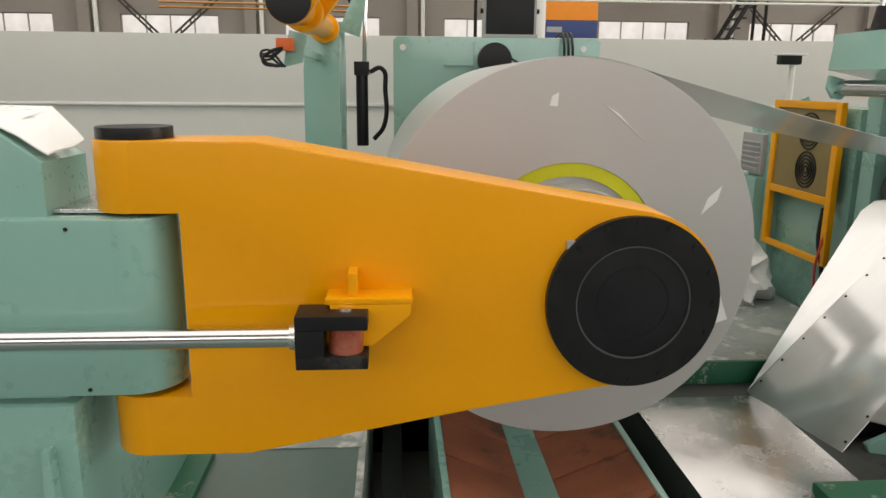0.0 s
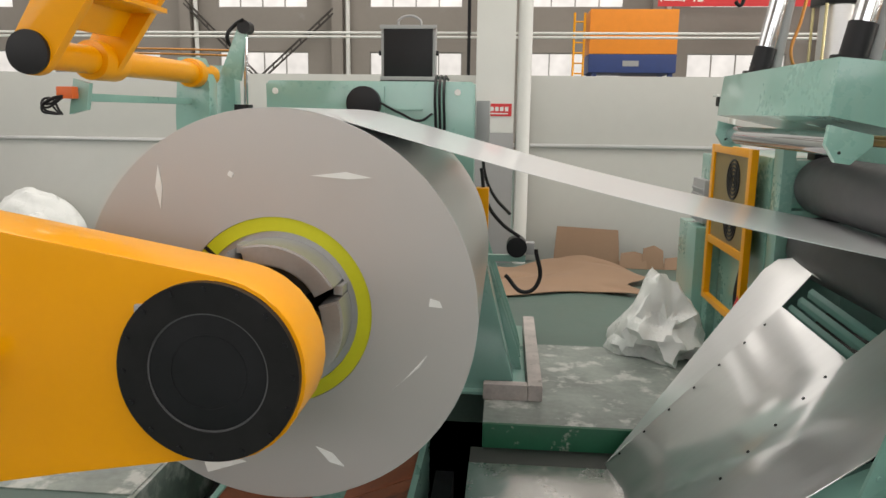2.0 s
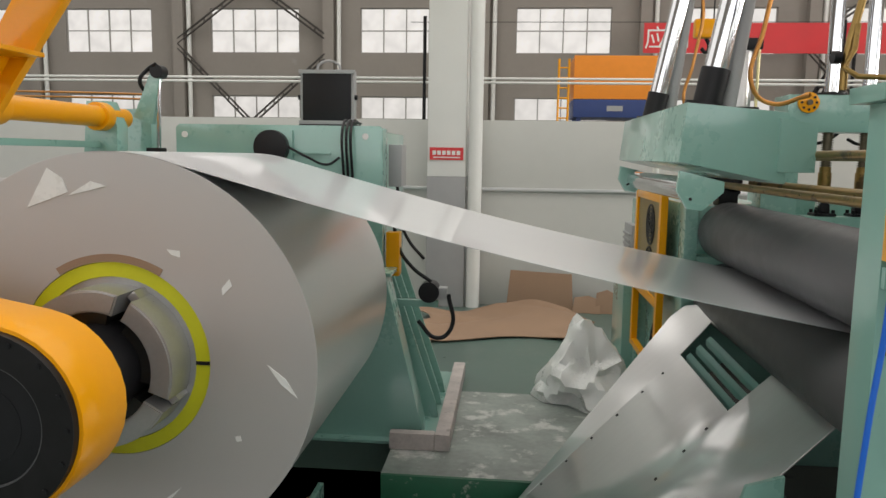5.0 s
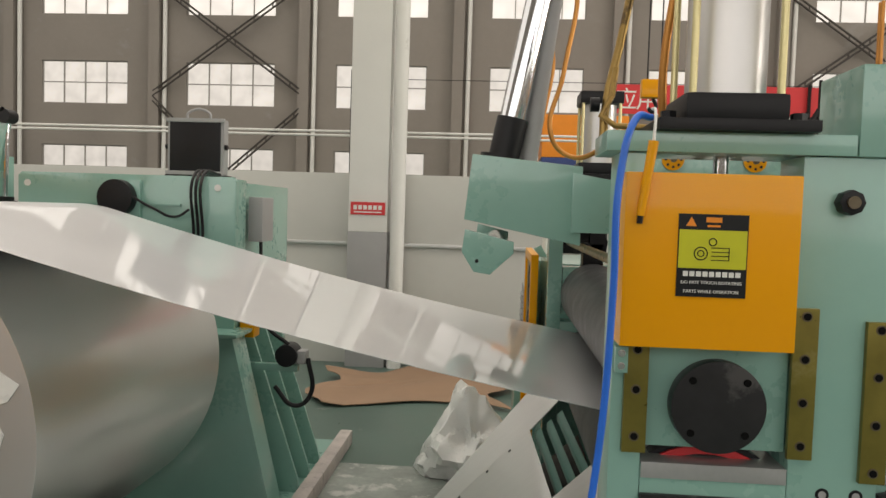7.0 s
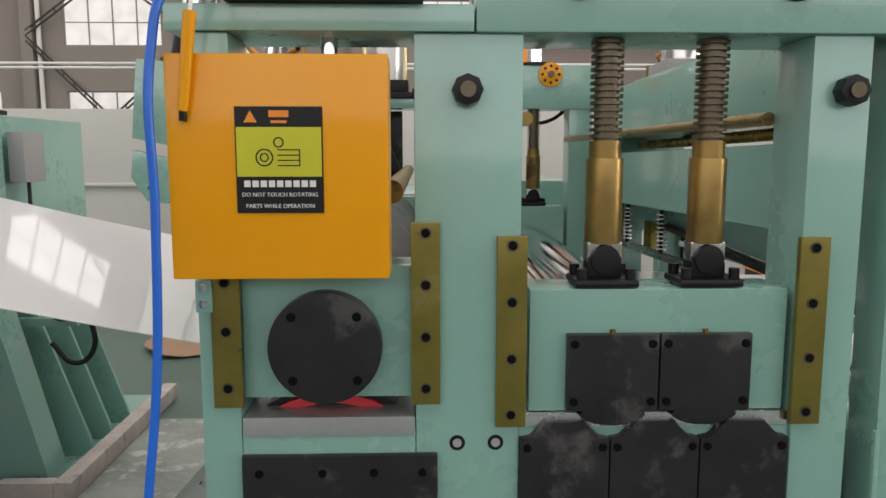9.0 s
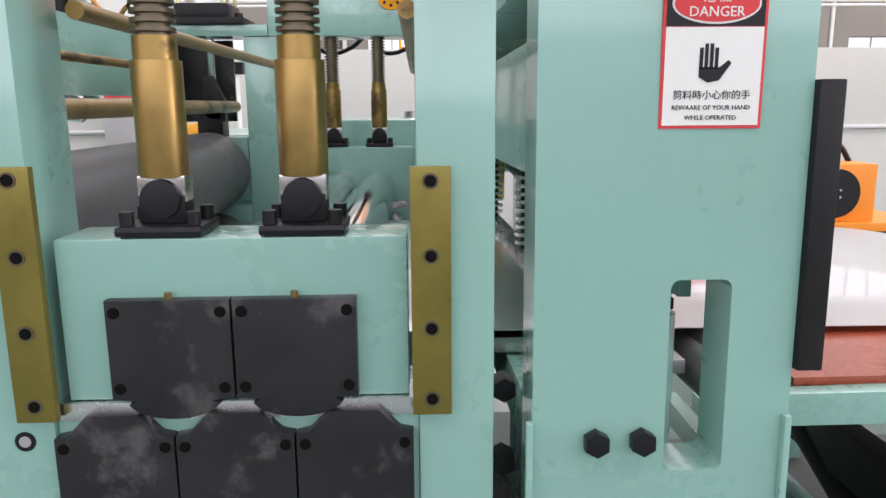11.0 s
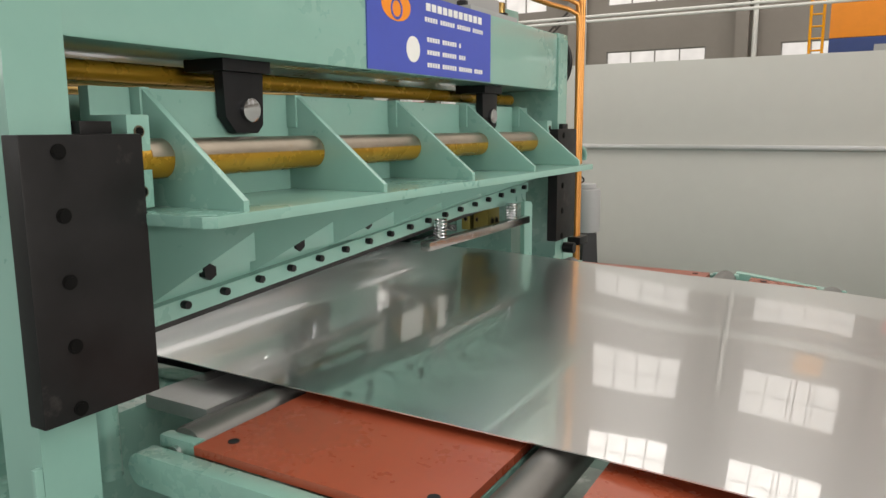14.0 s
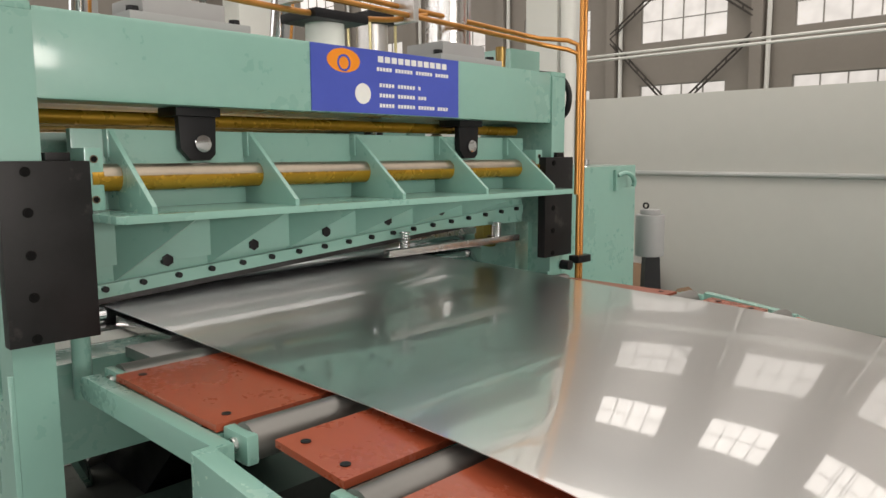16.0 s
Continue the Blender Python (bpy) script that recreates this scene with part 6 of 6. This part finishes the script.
def clutter():
    crumpled("plastic_bag", 2.36, 5.12, 0.17, 0.25, 0.27, 0.3, FILM, "crumpled white plastic film heap on the floor", "plastic film", 2, 0.62)
    crumpled("plastic_bag", 2.62, 4.35, 0.10, 0.09, 0.14, 0.13, FILM, "small crumpled piece of clear film", "plastic film", 5)
    # cardboard against the partition
    bm = prism([(1.8, 0.0), (2.52, 0.0), (2.50, 0.40), (1.84, 0.43)], "y", 8.05, 8.07, 0.001)
    ob = solo("cardboard_sheet", bm, CARD, "brown cardboard sheet leaning on the partition", "cardboard")
    ob.rotation_euler = (radians(-12), 0, 0)
    bm = bmesh.new()
    bmesh.ops.create_grid(bm, x_segments=26, y_segments=12, size=0.5)
    for v in bm.verts:
        x, y = v.co.x, v.co.y
        v.co = Vector((1.75 + x * 1.6 + 0.12 * math.sin(9 * y), 7.2 + y * 1.1 + 0.15 * math.sin(5 * x + 1), 0.012 + 0.10 * abs(noise.noise(Vector((x * 3, y * 3, 1)))) + 0.05 * (1 + math.sin(7 * x)) * (y + 0.5)))
    thicken(bm, (0, 0, 0.006))
    solo("cardboard_sheet", bm, CARD, "curled brown packing cardboard lying on the floor", "cardboard")
    for k, (w, h, lean) in enumerate(((0.3, 0.2, 30), (0.24, 0.26, 18), (0.34, 0.16, 40), (0.26, 0.22, 25))):
        x = 2.5 + 0.24 * k
        bm = prism([(x, 0.0), (x + w, 0.0), (x + w * 0.95, h * 0.8), (x + w * 0.55, h), (x + 0.02, h * 0.86)], "y", 7.98, 7.99, 0.001)
        solo("paper_scrap", bm, CARD, "torn brown packing paper leaning on the partition", "packing paper").rotation_euler = (radians(-lean), 0, radians(6 * k - 8))
    # film rolls by the column
    for k, (x, y, z, a) in enumerate(((-5.4, 7.62, 0.125, 10), (-5.12, 7.6, 0.125, 14), (-4.84, 7.62, 0.125, 10), (-4.56, 7.6, 0.125, 12), (-4.28, 7.62, 0.125, 8), (-4.0, 7.6, 0.125, 12), (-3.72, 7.6, 0.125, 10), (-4.62, 7.58, 0.36, 14), (-3.88, 7.56, 0.36, 8), (-5.22, 7.6, 0.36, 18))):
        r = thing("film_roll", x, y, z - 0.125, "roll of white plastic film on a dark core", "film roll", "film rolls by the column")
        u = Vector((math.sin(radians(a)), -math.cos(radians(a)), 0))
        c = Vector((x, y, z)) - u * 0.3
        part("film", rod(c - u * 0.3, c + u * 0.3, 0.122 if k < 9 else 0.09, 28, w=0.012), FILM, r)
        # solid black disc stands in for the dark inside of the core
        part("core", rod(c + u * 0.295, c + u * 0.304, 0.036, 20), BLACK, r, "black disc painted for the shaded hollow core")
    crumpled("plastic_bag", -4.1, 7.95, 0.3, 0.62, 0.2, 0.42, FILM, "heap of crumpled white film by the column", "plastic film", 9, 0.22)
    for k in range(6):
        crumpled("rag_heap", -6.1 + 0.2 * k, 7.0 + 0.1 * (k % 2), 0.3, 0.2, 0.2, 0.36 - 0.03 * (k % 3), RAG if k % 2 else CARD, "heap of brown packing waste", "waste heap", 20 + k, 0.7)
    bm = prism([(-5.12, 0.0), (-4.80, 0.0), (-4.98, 0.55), (-5.04, 0.98), (-5.10, 1.02), (-5.14, 0.82), (-5.44, 0.80), (-5.22, 0.70)], "y", 7.2, 7.3, 0.03)
    solo("waste_cardboard", bm, RAG, "dark brown torn cardboard standing upright", "waste cardboard")
    bm = prism([(-4.99, 0.0), (-4.78, 0.0), (-4.80, 0.98), (-4.97, 0.97)], "y", 7.42, 7.5, 0.02)
    solo("folded_sheet", bm, NAVY, "folded dark blue sheet leaning by the column", "folded sheet")
    cb = thing("control_cabinet", -5.4, 5.7, 0.0, "grey-green metal cabinet with a sloping lid", "cabinet")
    part("body", prism([(-5.9, 0.0), (-5.1, 0.0), (-5.1, 0.88), (-5.9, 0.88)], "y", 5.45, 6.0, 0.01), NAVY, cb)
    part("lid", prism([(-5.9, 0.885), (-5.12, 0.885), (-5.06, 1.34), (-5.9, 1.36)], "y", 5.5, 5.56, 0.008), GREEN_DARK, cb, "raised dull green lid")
    pipe("handle", [(-4.98, 5.5, 0.84), (-4.9, 5.5, 0.98), (-4.76, 5.5, 0.99), (-4.7, 5.5, 0.84)], 0.018, BLACK, cb, round_=False)
    part("handle_bracket", box(-5.12, -4.66, 5.47, 5.53, 0.80, 0.845, 0.004), BLACK, cb)
    # steel stair ladders
    for n, (a, b, steps) in enumerate((((-9.45, 7.0, 4.22), (-4.76, 7.0, 0.95), 18), ((-9.7, 7.4, 0.0), (-4.7, 7.4, 5.2), 20))):
        l = thing("stair_ladder", (a[0] + b[0]) / 2, a[1], 0.0, "grey steel stair with open treads", "stair")
        a, b = Vector(a), Vector(b)
        for dy in (0, 0.55):
            q = Vector((0.0, dy, 0))
            d = (b - a).normalized()
            nrm = Vector((-d.z, 0, d.x)) * 0.07
            bm = bmesh.new()
            vs = [bm.verts.new(p) for p in (a + q, b + q, b + q + nrm, a + q + nrm)]
            bm.faces.new(vs)
            thicken(bm, (0, 0.03, 0))
            part("stringer", bm, GREY_PLASTIC, l)
        for k in range(steps):
            p = a + (b - a) * ((k + 0.5) / steps)
            part("tread", box(p.x - 0.1, p.x + 0.1, p.y, p.y + 0.55, p.z + 0.02, p.z + 0.05, 0.003), GREY_PLASTIC, l)
        for x, z in ((a.x, a.z),) + (((b.x, b.z),) if n == 0 else ()):
            if z > 0.5:
                part("leg", box(x - 0.04, x + 0.04, 7.44, 7.5, 0.0, z, 0.003), GREY_PLASTIC, l)
    # tarpaulin covered stack
    t = thing("tarpaulin_stack", -19.5, 20.5, 0.0, "tall stack under blue tarpaulins", "covered stack")
    for x0, x1, z1, mt in ((-24.0, -19.7, 4.4, BLUE), (-19.5, -16.0, 4.6, mat("bright_blue_tarp", (0.02, 0.09, 0.42), 0.4, vary=0.2))):
        bm = bmesh.new()
        box(x0, x1, 19.6, 21.5, 0.0, z1, 0.1, bm)
        part("tarpaulin", bm, mt, t)
        for k in range(9):
            xx = x0 + 0.2 + (x1 - x0 - 0.4) * k / 8
            part("fold", rod((xx, 19.6, 0.3), (xx + 0.05, 19.6, z1 - 0.15), 0.08, 8), mt, t)
    part("top_cover", prism([(-19.7, 4.55), (-17.8, 5.05), (-15.9, 4.35), (-15.9, 4.2), (-19.7, 4.4)], "y", 19.55, 21.5, 0.03), mat("grey_blue_cover", (0.2, 0.23, 0.35), 0.6), t, "pale blue top cover")
    # machine behind the partition
    m = thing("storage_cabin", 5.15, 24.9, 0.0, "yellow and blue metal cabin behind the partition", "cabin")
    part("upper_body", box(3.78, 6.52, 24.5, 26.5, 3.53, 4.9, 0.02), ORANGE, m, "yellow upper body")
    part("lower_body", box(3.78, 6.52, 24.5, 26.5, 2.95, 3.525, 0.02), BLUE, m, "dark blue lower body")
    part("label_bars", box(4.85, 5.35, 24.48, 24.5, 3.15, 3.32, 0), GREY_PLASTIC, m)
    for x in (3.9, 6.3):
        for y in (24.6, 26.2):
            part("leg", box(x, x + 0.15, y, y + 0.15, 0, 2.95, 0.004), BLUE, m)
    for x in (3.3, 3.62):
        part("ladder_rail", rod((x, 24.6, 0), (x, 24.6, 4.8), 0.04, 8), YELLOW, m)
    for k in range(12):
        part("rung", rod((3.3, 24.6, 1.0 + 0.32 * k), (3.62, 24.6, 1.0 + 0.32 * k), 0.025, 8), YELLOW, m)
    b = thing("banner", 10.8, 28.0, 5.46, "long red banner with large white characters", "banner")
    part("cloth", box(6.5, 15.2, 28.0, 28.03, 5.46, 6.52, 0), RED, b)
    for x, ch in ((6.95, "应"), (7.75, "用")):
        letters(ch, 0.85, (x, 27.99, 5.68), WHITE, b)
    part("cord", rod((-2, 28.02, 6.55), (24, 28.02, 6.55), 0.012, 6), BLACK, b)
    # pipes along the hall, wall bracing
    for z, y in ((2.47, 8.72), (2.52, 8.76)):
        pipe("wall_pipe", [(-48, y, z), (38, y, z)], 0.014, WHITE, None, "white conduit pipe running along the hall", round_=False, category="pipe", kind="structure")
    pipe("black_rod", [(0.805, 8.72, 2.0), (0.805, 8.72, 3.2)], 0.02, BLACK, None, "thin black upright rod behind the partition", round_=False, category="rod")
    for x in (-12.05, 13.0):
        w = 6.2
        br = thing("wall_bracing", x + w / 2, 30.15, 3.0, "dark steel cross bracing on the factory wall", "bracing")
        for (xa, za), (xb, zb) in (((x, 6.1), (x + w, 10.6)), ((x, 10.7), (x + w, 6.3)), ((x, 5.9), (x + w / 2, 2.8)), ((x + w, 5.5), (x + w / 2, 2.8))):
            for dz in (0.0, 0.2):
                part("brace", rod((xa, 30.27, za + dz), (xb, 30.27, zb + dz), 0.042, 6), BRACE, br)
            n = 8
            for k in range(n):
                u = (k + 0.5) / n
                part("lacing", rod((xa + (xb - xa) * u, 30.27, za + (zb - za) * u), (xa + (xb - xa) * u, 30.27, za + (zb - za) * u + 0.2), 0.03, 6), BRACE, br)
    hk = thing("crane_hook", 5.4, 12.5, 3.0, "yellow crane hook block hanging on ropes", "crane hook")
    part("block", box(4.65, 5.05, 12.4, 12.6, 3.55, 3.85, 0.06), YELLOW, hk)
    pipe("hook", [(4.85, 12.5, 3.55), (4.9, 12.5, 3.42), (4.85, 12.5, 3.34), (4.78, 12.5, 3.4)], 0.03, BLACK, hk)
    for x in (4.75, 4.95):
        part("rope", rod((x, 12.5, 3.8), (x, 12.5, 17.52), 0.012, 6), BLACK, hk)
    s = thing("high_stair", 12.5, 27.5, 0.0, "dark steel stair flight by the far wall", "stair")
    for y in (27.0, 27.9):
        part("stringer", rod((11.6, y, 2.4), (13.4, y, 5.6), 0.09, 6), BLACK, s)
        part("post", rod((13.4, y, 0.0), (13.4, y, 6.6), 0.06, 6), BLACK, s)
        part("post", rod((11.6, y, 0.0), (11.6, y, 3.2), 0.06, 6), BLACK, s)
    for k in range(9):
        part("tread", box(11.6 + 0.2 * k, 11.9 + 0.2 * k, 27.0, 27.9, 2.45 + 0.356 * k, 2.5 + 0.356 * k, 0), BLACK, s)


clutter()


def motions():
    # the coil and its mandrel turn steadily as the strip runs off the top
    for ob in (COIL, MANDREL):
        p = ORIGIN[ob]
        walk(ob, [(t, pose(p.x, p.y, p.z, 0, 46.0 * t, 0)) for t in [k * 0.5 for k in range(33)]])


motions()
